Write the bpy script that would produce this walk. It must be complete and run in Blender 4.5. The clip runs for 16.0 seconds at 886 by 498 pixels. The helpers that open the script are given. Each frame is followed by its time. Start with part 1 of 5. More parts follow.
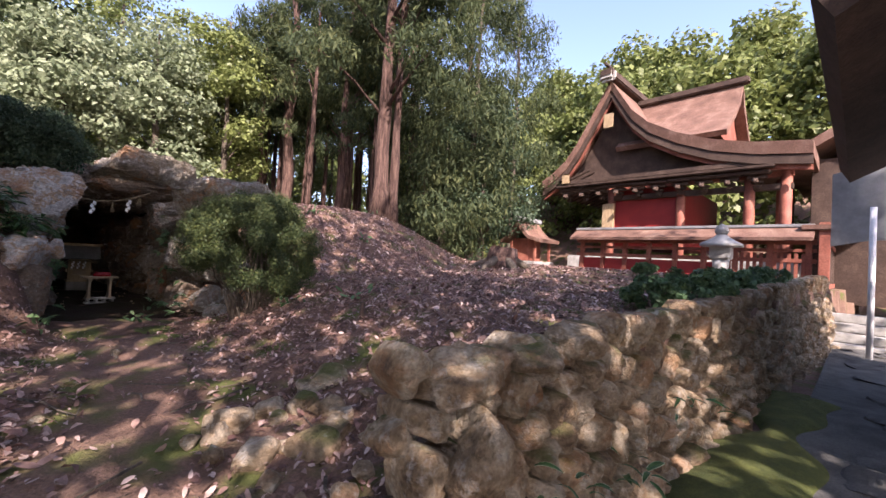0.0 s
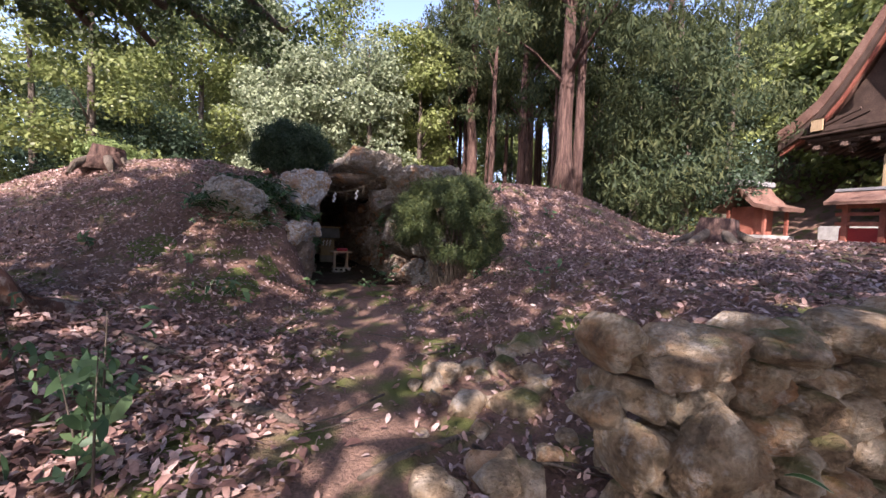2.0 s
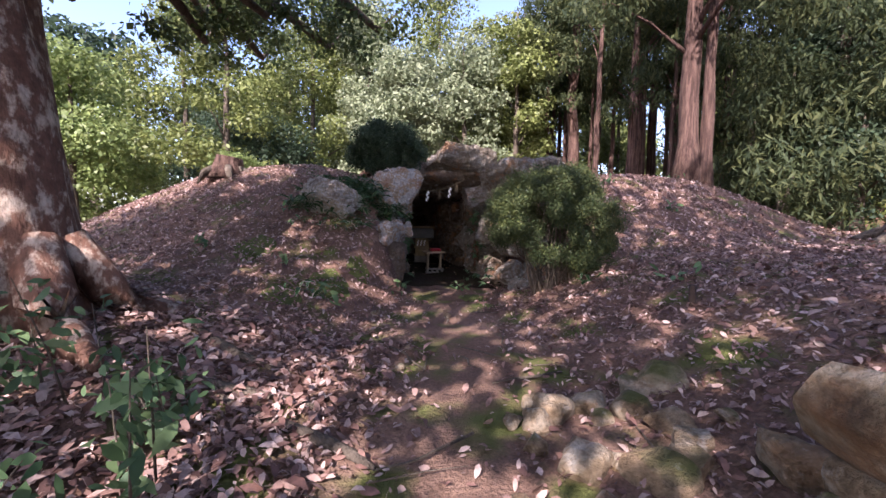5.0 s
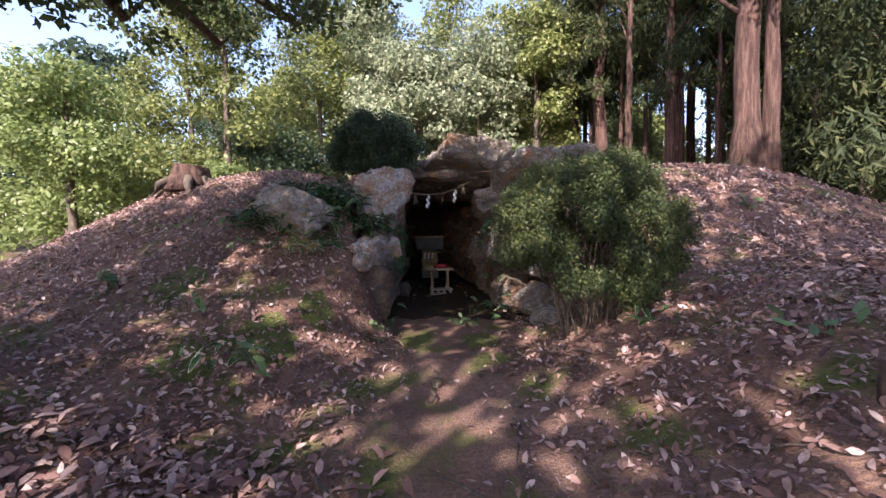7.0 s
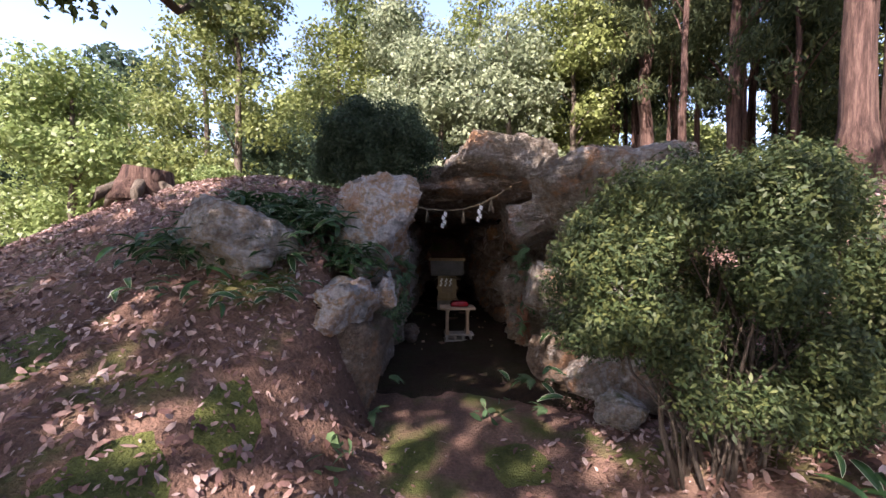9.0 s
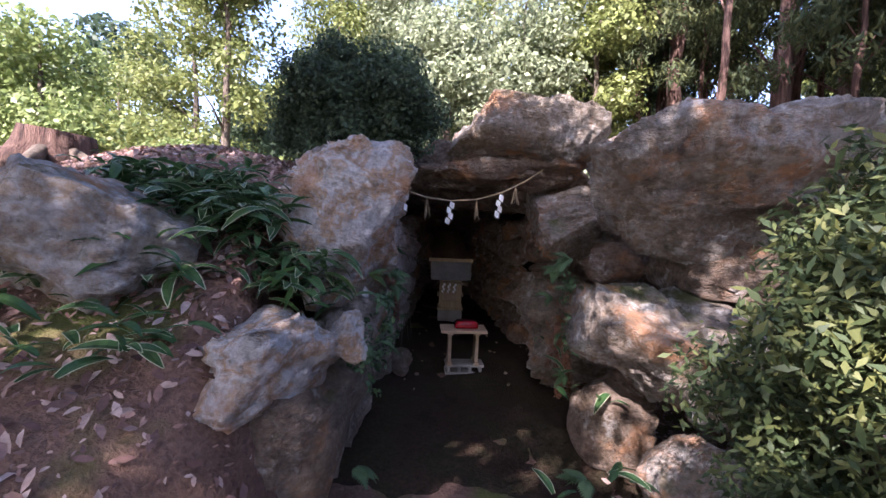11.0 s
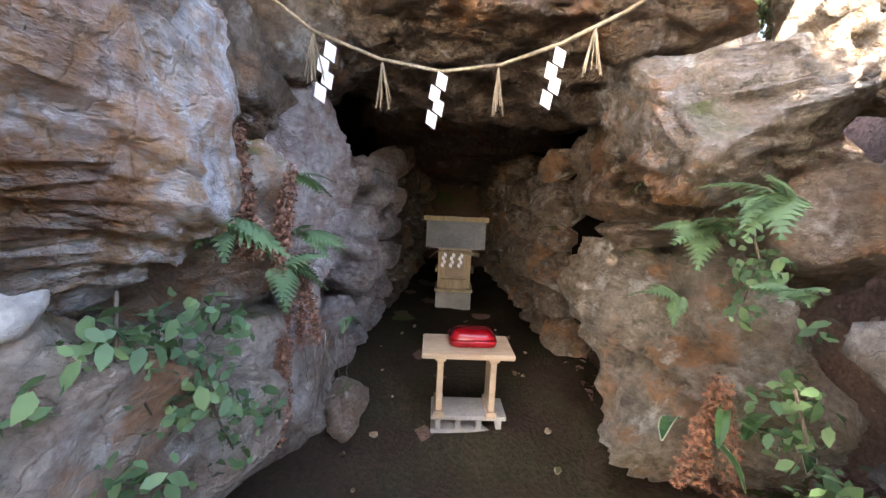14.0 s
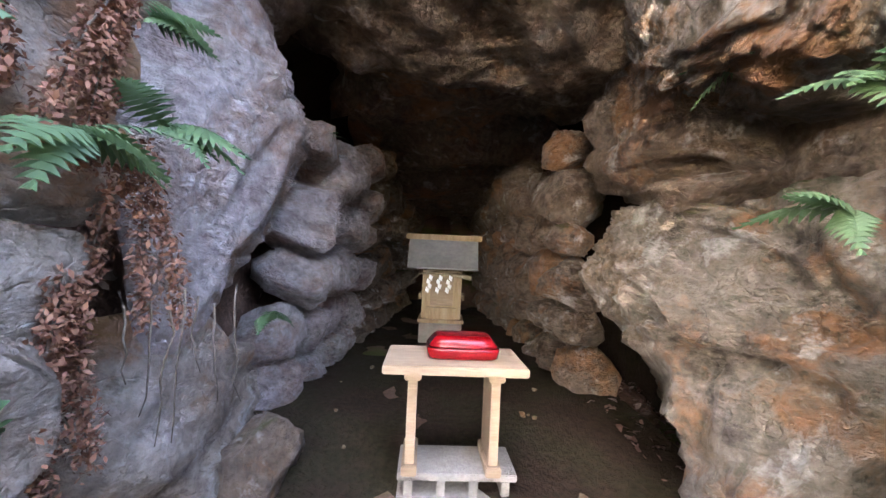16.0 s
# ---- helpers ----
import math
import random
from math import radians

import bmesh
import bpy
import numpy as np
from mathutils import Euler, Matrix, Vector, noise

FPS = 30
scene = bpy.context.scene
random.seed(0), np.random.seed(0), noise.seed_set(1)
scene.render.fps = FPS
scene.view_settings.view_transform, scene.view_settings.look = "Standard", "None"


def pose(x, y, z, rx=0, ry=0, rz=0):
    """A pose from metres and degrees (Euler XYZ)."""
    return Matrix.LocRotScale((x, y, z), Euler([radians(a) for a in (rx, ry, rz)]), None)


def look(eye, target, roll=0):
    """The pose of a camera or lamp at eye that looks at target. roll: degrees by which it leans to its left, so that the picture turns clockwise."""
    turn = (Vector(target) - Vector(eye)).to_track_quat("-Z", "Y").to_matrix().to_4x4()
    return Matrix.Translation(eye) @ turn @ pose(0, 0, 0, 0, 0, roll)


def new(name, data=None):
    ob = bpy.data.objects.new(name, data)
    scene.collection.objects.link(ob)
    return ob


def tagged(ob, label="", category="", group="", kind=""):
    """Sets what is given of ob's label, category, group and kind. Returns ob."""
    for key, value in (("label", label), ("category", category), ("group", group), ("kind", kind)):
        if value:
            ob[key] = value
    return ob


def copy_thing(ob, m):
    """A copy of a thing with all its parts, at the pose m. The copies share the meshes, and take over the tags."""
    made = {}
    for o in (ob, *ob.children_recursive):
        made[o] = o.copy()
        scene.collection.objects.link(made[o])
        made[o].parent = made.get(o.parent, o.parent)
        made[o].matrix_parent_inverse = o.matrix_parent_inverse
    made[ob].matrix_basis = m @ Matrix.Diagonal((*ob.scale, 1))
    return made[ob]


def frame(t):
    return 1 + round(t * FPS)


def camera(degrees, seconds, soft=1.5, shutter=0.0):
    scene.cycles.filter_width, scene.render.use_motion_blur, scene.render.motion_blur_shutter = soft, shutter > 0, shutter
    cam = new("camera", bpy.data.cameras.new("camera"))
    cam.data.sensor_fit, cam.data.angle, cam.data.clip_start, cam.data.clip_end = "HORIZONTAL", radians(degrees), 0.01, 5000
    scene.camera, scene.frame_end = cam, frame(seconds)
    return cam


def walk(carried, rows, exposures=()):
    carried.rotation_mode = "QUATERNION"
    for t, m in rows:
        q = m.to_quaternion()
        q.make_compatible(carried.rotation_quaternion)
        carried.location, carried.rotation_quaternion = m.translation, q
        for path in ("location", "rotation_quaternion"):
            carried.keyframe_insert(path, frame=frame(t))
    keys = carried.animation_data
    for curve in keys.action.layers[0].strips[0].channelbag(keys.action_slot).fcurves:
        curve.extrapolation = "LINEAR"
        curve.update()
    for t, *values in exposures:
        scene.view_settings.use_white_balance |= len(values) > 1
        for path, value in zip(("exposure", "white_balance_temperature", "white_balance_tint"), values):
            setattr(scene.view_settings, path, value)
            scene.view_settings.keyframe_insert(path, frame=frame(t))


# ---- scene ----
cam = camera(97.3, 16.0)
PATH = [
    (0, (-0.321, -8.785, 1.105), (1.044, -7.324, 1.152), 3.3),
    (0.5, (-0.354, -8.772, 1.09), (0.815, -7.149, 1.084), 3.2),
    (1, (-0.378, -8.761, 1.075), (0.587, -7.01, 1.024), 2.9),
    (1.5, (-0.407, -8.76, 1.068), (0.361, -6.915, 0.982), 2.4),
    (2, (-0.425, -8.749, 1.061), (0.17, -6.843, 0.95), 2.1),
    (2.5, (-0.456, -8.742, 1.055), (-0.016, -6.795, 0.928), 1.8),
    (3, (-0.476, -8.739, 1.051), (-0.165, -6.768, 0.919), 1.5),
    (3.5, (-0.488, -8.742, 1.046), (-0.27, -6.759, 0.912), 1.6),
    (4, (-0.474, -8.684, 1.034), (-0.308, -6.695, 0.904), 2.0),
    (6.5, (0.02, -7.109, 1.115), (0.05, -5.113, 0.992), -0.8),
    (7, (0.092, -6.751, 1.184), (0.079, -4.754, 1.07), -1.1),
    (7.5, (0.172, -6.353, 1.221), (0.095, -4.357, 1.132), -0.8),
    (8, (0.166, -5.885, 1.263), (0.045, -3.89, 1.181), -0.3),
    (8.5, (0.172, -5.512, 1.319), (0.027, -3.518, 1.252), -0.1),
    (9, (0.135, -5.145, 1.405), (0.001, -3.15, 1.337), 0.3),
    (11.5, (0.03, -3.555, 1.477), (-0.121, -1.567, 1.321), 2.4),
    (12, (0.042, -3.23, 1.413), (-0.104, -1.246, 1.205), 2.5),
    (12.5, (0.003, -2.874, 1.346), (-0.136, -0.892, 1.11), 2.8),
    (13, (-0.002, -2.557, 1.327), (-0.166, -0.581, 1.059), 2.5),
    (13.5, (0.049, -2.188, 1.293), (-0.157, -0.22, 1.001), 2.5),
    (14, (0.05, -1.887, 1.247), (-0.169, 0.079, 0.951), 2.5),
    (14.5, (0.044, -1.631, 1.205), (-0.175, 0.337, 0.922), 2.4),
    (15, (0.059, -1.405, 1.112), (-0.173, 0.573, 0.927), 2.7),
    (15.5, (0.048, -1.31, 0.948), (-0.163, 0.678, 0.884), 2.6),
    (16, (0.056, -1.28, 0.814), (-0.137, 0.71, 0.831), 2.6),
]
EXPOSURES = [(0.0, 1.72, 6550, 28), (4.0, 1.76, 6150, 31), (9.0, 2.03, 6500, 28), (11.5, 2.85, 6000, 33), (12.5, 3.7, 6150, 26), (13.5, 4.8, 7200, 18), (14.5, 5.2, 7400, 22), (16.0, 5.78, 6950, 22)]
walk(cam, [(t, look(eye, target, roll)) for t, eye, target, roll in PATH], EXPOSURES)


# world, sun
SUN_AZ, SUN_EL = radians(205), radians(40)
sun_dir = Vector((math.sin(SUN_AZ) * math.cos(SUN_EL), math.cos(SUN_AZ) * math.cos(SUN_EL), math.sin(SUN_EL)))
world = bpy.data.worlds.new("world")
scene.world = world
world.use_nodes = True
wn = world.node_tree.nodes
sky = wn.new("ShaderNodeTexSky")
sky.sky_type, sky.sun_disc = "NISHITA", False
sky.sun_elevation, sky.sun_rotation = SUN_EL, SUN_AZ
sky.air_density, sky.dust_density = 1.0, 1.5
wn["Background"].inputs[1].default_value = 0.15
world.node_tree.links.new(sky.outputs[0], wn["Background"].inputs[0])
sun = new("sun", bpy.data.lights.new("sun", "SUN"))
sun.data.energy, sun.data.angle, sun.data.color = 5.0, radians(0.45), (1.0, 0.93, 0.82)
sun.matrix_world = look(sun_dir * 60, (0, 0, 0))


# ---- materials ----
def material(name, colors, scale=4.0, rough=0.8, bump=0.3, fine=40.0, stretch=(1, 1, 1), per_island=0.0, per_object=0.0,
             moss=0.0, spec=0.3, translucent=0.0, metal=0.0, bands=0.0, cracks=0.0, grain=0.8, stains=0.0):
    """Noise-mixed colours at two scales, with bump; variation per object or per island; moss on tops."""
    m = bpy.data.materials.new(name)
    m.use_nodes = True
    nt = m.node_tree
    n, l = nt.nodes, nt.links
    b = n["Principled BSDF"]
    tc = n.new("ShaderNodeTexCoord")
    mp = n.new("ShaderNodeMapping")
    mp.inputs["Scale"].default_value = stretch
    l.new(tc.outputs["Object"], mp.inputs[0])
    coord = mp.outputs[0]
    if per_object:
        oi = n.new("ShaderNodeObjectInfo")
        add = n.new("ShaderNodeVectorMath")
        add.operation = "MULTIPLY_ADD"
        add.inputs[1].default_value = (37, 53, 71)
        l.new(oi.outputs["Random"], add.inputs[0])
        l.new(coord, add.inputs[2])
        coord = add.outputs[0]
    big = n.new("ShaderNodeTexNoise")
    big.inputs["Scale"].default_value, big.inputs["Detail"].default_value = scale, 6
    big.inputs["Roughness"].default_value = 0.65
    l.new(coord, big.inputs["Vector"])
    small = n.new("ShaderNodeTexNoise")
    small.inputs["Scale"].default_value, small.inputs["Detail"].default_value = fine, 7
    small.inputs["Roughness"].default_value = 0.62
    l.new(coord, small.inputs["Vector"])
    ramp = n.new("ShaderNodeValToRGB")
    els = ramp.color_ramp.elements
    k = len(colors)
    while len(els) < k:
        els.new(0.5)
    for i, c in enumerate(colors):
        els[i].position = 0.3 + 0.4 * i / max(1, k - 1)
        els[i].color = (*c, 1)
    fac = big.outputs[0]
    if per_island:
        geo = n.new("ShaderNodeNewGeometry")
        mix = n.new("ShaderNodeMix")
        mix.inputs[0].default_value = per_island
        l.new(fac, mix.inputs[2])
        rm = n.new("ShaderNodeMapRange")
        rm.inputs[3].default_value, rm.inputs[4].default_value = 0.25, 0.75
        l.new(geo.outputs["Random Per Island"], rm.inputs[0])
        l.new(rm.outputs[0], mix.inputs[3])
        fac = mix.outputs[0]
    l.new(fac, ramp.inputs[0])
    col = ramp.outputs[0]
    dark = n.new("ShaderNodeMix")
    dark.data_type, dark.blend_type = "RGBA", "MULTIPLY"
    dark.inputs[0].default_value = grain
    r2 = n.new("ShaderNodeMapRange")
    r2.inputs[1].default_value, r2.inputs[2].default_value = 0.3, 0.7
    r2.inputs[3].default_value, r2.inputs[4].default_value = 0.5, 1.35
    l.new(small.outputs[0], r2.inputs[0])
    l.new(col, dark.inputs[6])
    l.new(r2.outputs[0], dark.inputs[7])
    col = dark.outputs[2]
    if moss:
        geo2 = n.new("ShaderNodeNewGeometry")
        sep = n.new("ShaderNodeSeparateXYZ")
        l.new(geo2.outputs["Normal"], sep.inputs[0])
        mn = n.new("ShaderNodeTexNoise")
        mn.inputs["Scale"].default_value, mn.inputs["Detail"].default_value = 2.2, 5
        l.new(coord, mn.inputs["Vector"])
        ma = n.new("ShaderNodeMath")
        ma.operation = "MULTIPLY_ADD"
        ma.inputs[1].default_value, ma.inputs[2].default_value = 0.25, 0
        l.new(sep.outputs[2], ma.inputs[0])
        ad = n.new("ShaderNodeMath")
        l.new(ma.outputs[0], ad.inputs[0])
        l.new(mn.outputs[0], ad.inputs[1])
        mr = n.new("ShaderNodeMapRange")
        mr.inputs[1].default_value, mr.inputs[2].default_value = 0.72 - 0.2 * moss, 0.86 - 0.2 * moss
        l.new(ad.outputs[0], mr.inputs[0])
        mm = n.new("ShaderNodeMix")
        mm.data_type = "RGBA"
        mm.inputs[7].default_value = (0.075, 0.085, 0.02, 1)
        l.new(mr.outputs[0], mm.inputs[0])
        l.new(col, mm.inputs[6])
        col = mm.outputs[2]
    if stains:
        # rust blotches, pale lichen and dark mineral streaks, each with its own noise
        for scale_, lo, hi, tint, amount, squash in ((1.7, 0.54, 0.62, (0.40, 0.185, 0.075), 0.8, 1.0), (5.5, 0.57, 0.66, (0.60, 0.59, 0.55), 0.75, 1.0),
                                                     (3.1, 0.58, 0.68, (0.055, 0.045, 0.036), 0.8, 2.6), (14.0, 0.60, 0.66, (0.09, 0.085, 0.05), 0.6, 1.0)):
            sm = n.new("ShaderNodeMapping")
            sm.inputs["Scale"].default_value = (1, 1, squash)
            sm.inputs["Location"].default_value = (scale_ * 3.7, scale_ * 1.3, 0)
            sm.inputs["Rotation"].default_value = (0.3, 0.25, 0)
            l.new(coord, sm.inputs[0])
            sn = n.new("ShaderNodeTexNoise")
            sn.inputs["Scale"].default_value, sn.inputs["Detail"].default_value = scale_, 8
            sn.inputs["Roughness"].default_value = 0.68
            l.new(sm.outputs[0], sn.inputs["Vector"])
            sr = n.new("ShaderNodeMapRange")
            sr.inputs[1].default_value, sr.inputs[2].default_value = lo, hi
            sr.inputs[4].default_value = amount * stains
            l.new(sn.outputs[0], sr.inputs[0])
            sx_ = n.new("ShaderNodeMix")
            sx_.data_type = "RGBA"
            sx_.inputs[7].default_value = (*tint, 1)
            l.new(sr.outputs[0], sx_.inputs[0])
            l.new(col, sx_.inputs[6])
            col = sx_.outputs[2]
    crack = None
    if cracks:
        wn1 = n.new("ShaderNodeTexNoise")
        wn1.inputs["Scale"].default_value, wn1.inputs["Detail"].default_value = 3.0, 4
        l.new(coord, wn1.inputs["Vector"])
        wv1 = n.new("ShaderNodeVectorMath")
        wv1.operation = "MULTIPLY_ADD"
        wv1.inputs[1].default_value = (1.4, 1.4, 1.4)
        l.new(wn1.outputs["Color"], wv1.inputs[0])
        l.new(coord, wv1.inputs[2])
        vo = n.new("ShaderNodeTexVoronoi")
        vo.feature = "DISTANCE_TO_EDGE"
        vo.inputs["Scale"].default_value = cracks
        l.new(wv1.outputs[0], vo.inputs["Vector"])
        cr = n.new("ShaderNodeMapRange")
        cr.inputs[1].default_value, cr.inputs[2].default_value = 0.0, 0.035
        cr.inputs[3].default_value, cr.inputs[4].default_value = 0.5, 1.0
        l.new(vo.outputs["Distance"], cr.inputs[0])
        crack = cr.outputs[0]
        cm = n.new("ShaderNodeMix")
        cm.data_type, cm.blend_type = "RGBA", "MULTIPLY"
        cm.inputs[0].default_value = 0.3
        l.new(col, cm.inputs[6])
        l.new(crack, cm.inputs[7])
        col = cm.outputs[2]
    l.new(col, b.inputs["Base Color"])
    b.inputs["Roughness"].default_value = rough
    b.inputs["Metallic"].default_value = metal
    b.inputs["Specular IOR Level"].default_value = spec
    height = small.outputs[0]
    if bands:
        wv = n.new("ShaderNodeTexNoise")
        wv.inputs["Scale"].default_value, wv.inputs["Detail"].default_value = scale * 2.5, 8
        wv.inputs["Roughness"].default_value = 0.7
        m2 = n.new("ShaderNodeMapping")
        m2.inputs["Scale"].default_value = (1, 1, 3.5)
        m2.inputs["Rotation"].default_value = (0.25, 0.2, 0)
        l.new(coord, m2.inputs[0])
        l.new(m2.outputs[0], wv.inputs["Vector"])
        ad2 = n.new("ShaderNodeMath")
        ad2.operation = "MULTIPLY_ADD"
        ad2.inputs[1].default_value = bands
        l.new(wv.outputs[0], ad2.inputs[0])
        l.new(height, ad2.inputs[2])
        height = ad2.outputs[0]
    if stains:
        cv = n.new("ShaderNodeTexVoronoi")
        cv.inputs["Scale"].default_value = 11.0
        cw = n.new("ShaderNodeVectorMath")
        cw.operation = "MULTIPLY_ADD"
        cw.inputs[1].default_value = (0.25, 0.25, 0.25)
        l.new(small.outputs["Color"], cw.inputs[0])
        l.new(coord, cw.inputs[2])
        l.new(cw.outputs[0], cv.inputs["Vector"])
        ad4 = n.new("ShaderNodeMath")
        ad4.operation = "MULTIPLY_ADD"
        ad4.inputs[1].default_value = 0.9
        l.new(cv.outputs["Distance"], ad4.inputs[0])
        l.new(height, ad4.inputs[2])
        height = ad4.outputs[0]
    if crack:
        ad3 = n.new("ShaderNodeMath")
        ad3.operation = "MULTIPLY_ADD"
        ad3.inputs[1].default_value = 0.6
        l.new(crack, ad3.inputs[0])
        l.new(height, ad3.inputs[2])
        height = ad3.outputs[0]
    if bump:
        bp = n.new("ShaderNodeBump")
        bp.inputs["Strength"].default_value, bp.inputs["Distance"].default_value = bump, 0.045
        l.new(height, bp.inputs["Height"])
        l.new(bp.outputs[0], b.inputs["Normal"])
    if translucent:
        tr = n.new("ShaderNodeBsdfTranslucent")
        ms = n.new("ShaderNodeMixShader")
        ms.inputs[0].default_value = translucent
        l.new(col, tr.inputs[0])
        l.new(b.outputs[0], ms.inputs[1])
        l.new(tr.outputs[0], ms.inputs[2])
        l.new(ms.outputs[0], n["Material Output"].inputs[0])
    return m


GREY_ROCK = [(0.16, 0.13, 0.105), (0.30, 0.265, 0.225), (0.42, 0.4, 0.375), (0.34, 0.275, 0.205), (0.5, 0.485, 0.465), (0.37, 0.285, 0.2), (0.58, 0.57, 0.555)]
M_rock = material("weathered_rock", GREY_ROCK, 3.0, 0.85, 1.0, 26, per_object=1, moss=-0.1, bands=2.5, cracks=3.2, stains=1.0)
# brown rock with its colour lowered to deepen the shade inside the mouth
M_rock_in_dim = material("passage_rock_dimmed", [(0.065, 0.043, 0.03), (0.15, 0.105, 0.073), (0.225, 0.175, 0.135), (0.165, 0.113, 0.073), (0.25, 0.195, 0.15), (0.31, 0.26, 0.215)],
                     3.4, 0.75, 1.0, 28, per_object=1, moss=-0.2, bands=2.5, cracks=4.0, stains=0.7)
# paler left-hand rock, raised further so its colour carries missing sunlight
M_rock_pale_lit = material("pale_blue_grey_rock_lit", [(0.26, 0.2, 0.15), (0.46, 0.44, 0.42), (0.56, 0.56, 0.56), (0.46, 0.31, 0.19), (0.62, 0.62, 0.62), (0.5, 0.38, 0.27), (0.68, 0.68, 0.68)], 3.0, 0.85, 1.0, 26, per_object=1, bands=2.8, cracks=3.0, stains=0.8)
# grey-brown right-hand rock, lowered further to offset strong sun on it
M_rock_brown_dim = material("brown_grey_rock_dim", [(0.1, 0.08, 0.062), (0.2, 0.168, 0.135), (0.28, 0.255, 0.22), (0.215, 0.165, 0.118), (0.33, 0.305, 0.27), (0.24, 0.175, 0.115), (0.38, 0.355, 0.325)], 3.0, 0.85, 1.0, 26, per_object=1, moss=-0.1, bands=2.8, cracks=3.2, stains=0.9)
M_rock_ochre = material("ochre_veined_rock", [(0.11, 0.083, 0.058), (0.21, 0.175, 0.132), (0.28, 0.245, 0.198), (0.195, 0.142, 0.088), (0.34, 0.308, 0.26)], 3.2, 0.7, 1.0, 30, per_object=1, moss=-0.2, bands=3.0, cracks=3.6, stains=0.9)
M_rock_moss = material("mossy_passage_rock", [(0.13, 0.1, 0.075), (0.3, 0.24, 0.19), (0.4, 0.34, 0.28), (0.48, 0.43, 0.38)], 3.0, 0.8, 1.0, 28, per_object=1, moss=0.12, bands=2.0, cracks=3.0, stains=0.8)
M_slab = material("purple_grey_slab", [(0.24, 0.18, 0.165), (0.37, 0.3, 0.28), (0.46, 0.41, 0.39), (0.36, 0.265, 0.22), (0.53, 0.5, 0.5)], 3.0, 0.7, 1.0, 30, per_object=1, bands=2.0, cracks=2.5, stains=0.45)
M_wall_stone = material("wall_stone", [(0.09, 0.06, 0.038), (0.2, 0.135, 0.078), (0.29, 0.215, 0.135), (0.40, 0.335, 0.25), (0.27, 0.18, 0.09)],
                        4.5, 0.9, 0.9, 34, per_object=1, moss=-0.05, bands=1.5, stains=0.5)
M_soil = material("soil", [(0.085, 0.046, 0.032), (0.15, 0.088, 0.062), (0.20, 0.125, 0.09)], 0.9, 0.95, 0.8, 45, moss=-0.15)
# damp brown earth, taken near black so the colour holds the passage's shade
M_damp_shade = material("damp_shaded_floor_earth", [(0.018, 0.012, 0.008), (0.034, 0.022, 0.015), (0.03, 0.026, 0.014), (0.05, 0.033, 0.023)], 2.2, 0.9, 0.7, 40, spec=0.08)
M_gravel = material("gravel_path", [(0.05, 0.05, 0.046), (0.09, 0.088, 0.08), (0.13, 0.125, 0.115)], 3, 0.9, 0.6, 60)
M_litter = material("dry_leaves", [(0.085, 0.042, 0.034), (0.17, 0.092, 0.072), (0.265, 0.168, 0.138), (0.39, 0.295, 0.262)], 2, 0.6, 0.1, 30,
                    per_island=0.9, spec=0.4, translucent=0.12)
M_dry_fern = material("withered_frond", [(0.09, 0.035, 0.02), (0.16, 0.07, 0.04), (0.24, 0.12, 0.07)], 2, 0.8, 0.0, 30, per_island=0.8)
M_bark_cedar = material("cedar_bark", [(0.028, 0.017, 0.014), (0.065, 0.036, 0.028), (0.12, 0.072, 0.056), (0.17, 0.11, 0.085)], 5, 0.95, 1.0, 30, (3, 3, 0.3), per_object=1)
M_bark_grey = material("dark_bark", [(0.05, 0.04, 0.03), (0.10, 0.08, 0.06), (0.16, 0.13, 0.1)], 4, 0.95, 0.8, 30, (2, 2, 0.6))
M_bark_mottled = material("mottled_bark", [(0.13, 0.06, 0.04), (0.15, 0.075, 0.05), (0.17, 0.09, 0.06), (0.46, 0.36, 0.28), (0.5, 0.42, 0.34)], 10.0, 0.85, 0.6, 22, (1, 1, 0.6))


def leaf_mat(name, colors, trans=0.35, rough=0.45):
    return material(name, colors, 0.6, rough, 0.0, 3.0, per_island=0.55, translucent=trans, spec=0.22)


M_leaf_bright = leaf_mat("sunlit_broadleaf", [(0.08, 0.11, 0.03), (0.15, 0.18, 0.055), (0.23, 0.26, 0.09)])
M_leaf_pale = leaf_mat("pale_evergreen_leaf", [(0.10, 0.135, 0.07), (0.21, 0.25, 0.145), (0.32, 0.36, 0.225)], 0.4, 0.5)
M_leaf_dark = leaf_mat("dark_evergreen_leaf", [(0.028, 0.05, 0.03), (0.052, 0.085, 0.047), (0.09, 0.125, 0.07)], 0.42, 0.5)
M_leaf_cedar = leaf_mat("cedar_needles", [(0.026, 0.042, 0.022), (0.06, 0.082, 0.035), (0.125, 0.138, 0.052)], 0.45, 0.7)
M_leaf_bush = leaf_mat("clipped_bush_leaf", [(0.028, 0.048, 0.022), (0.062, 0.09, 0.036), (0.15, 0.16, 0.05)], 0.35, 0.5)
M_leaf_over = leaf_mat("overhanging_leaf", [(0.04, 0.065, 0.028), (0.085, 0.12, 0.045), (0.15, 0.18, 0.07)], 0.5, 0.5)
M_leaf_bamboo = leaf_mat("bamboo_leaf", [(0.11, 0.16, 0.05), (0.18, 0.24, 0.08), (0.26, 0.31, 0.12)], 0.4)
M_fern = leaf_mat("fern_frond", [(0.045, 0.095, 0.045), (0.09, 0.16, 0.075), (0.16, 0.235, 0.1)], 0.4)
M_wood_pale = material("bare_pale_wood", [(0.22, 0.155, 0.095), (0.29, 0.21, 0.135), (0.36, 0.27, 0.185)], 3, 0.6, 0.15, 30, (1, 6, 6), grain=0.3)
M_wood_old = material("aged_wood", [(0.26, 0.18, 0.10), (0.36, 0.26, 0.15), (0.42, 0.32, 0.2)], 3, 0.7, 0.2, 30, (6, 6, 1), grain=0.3)
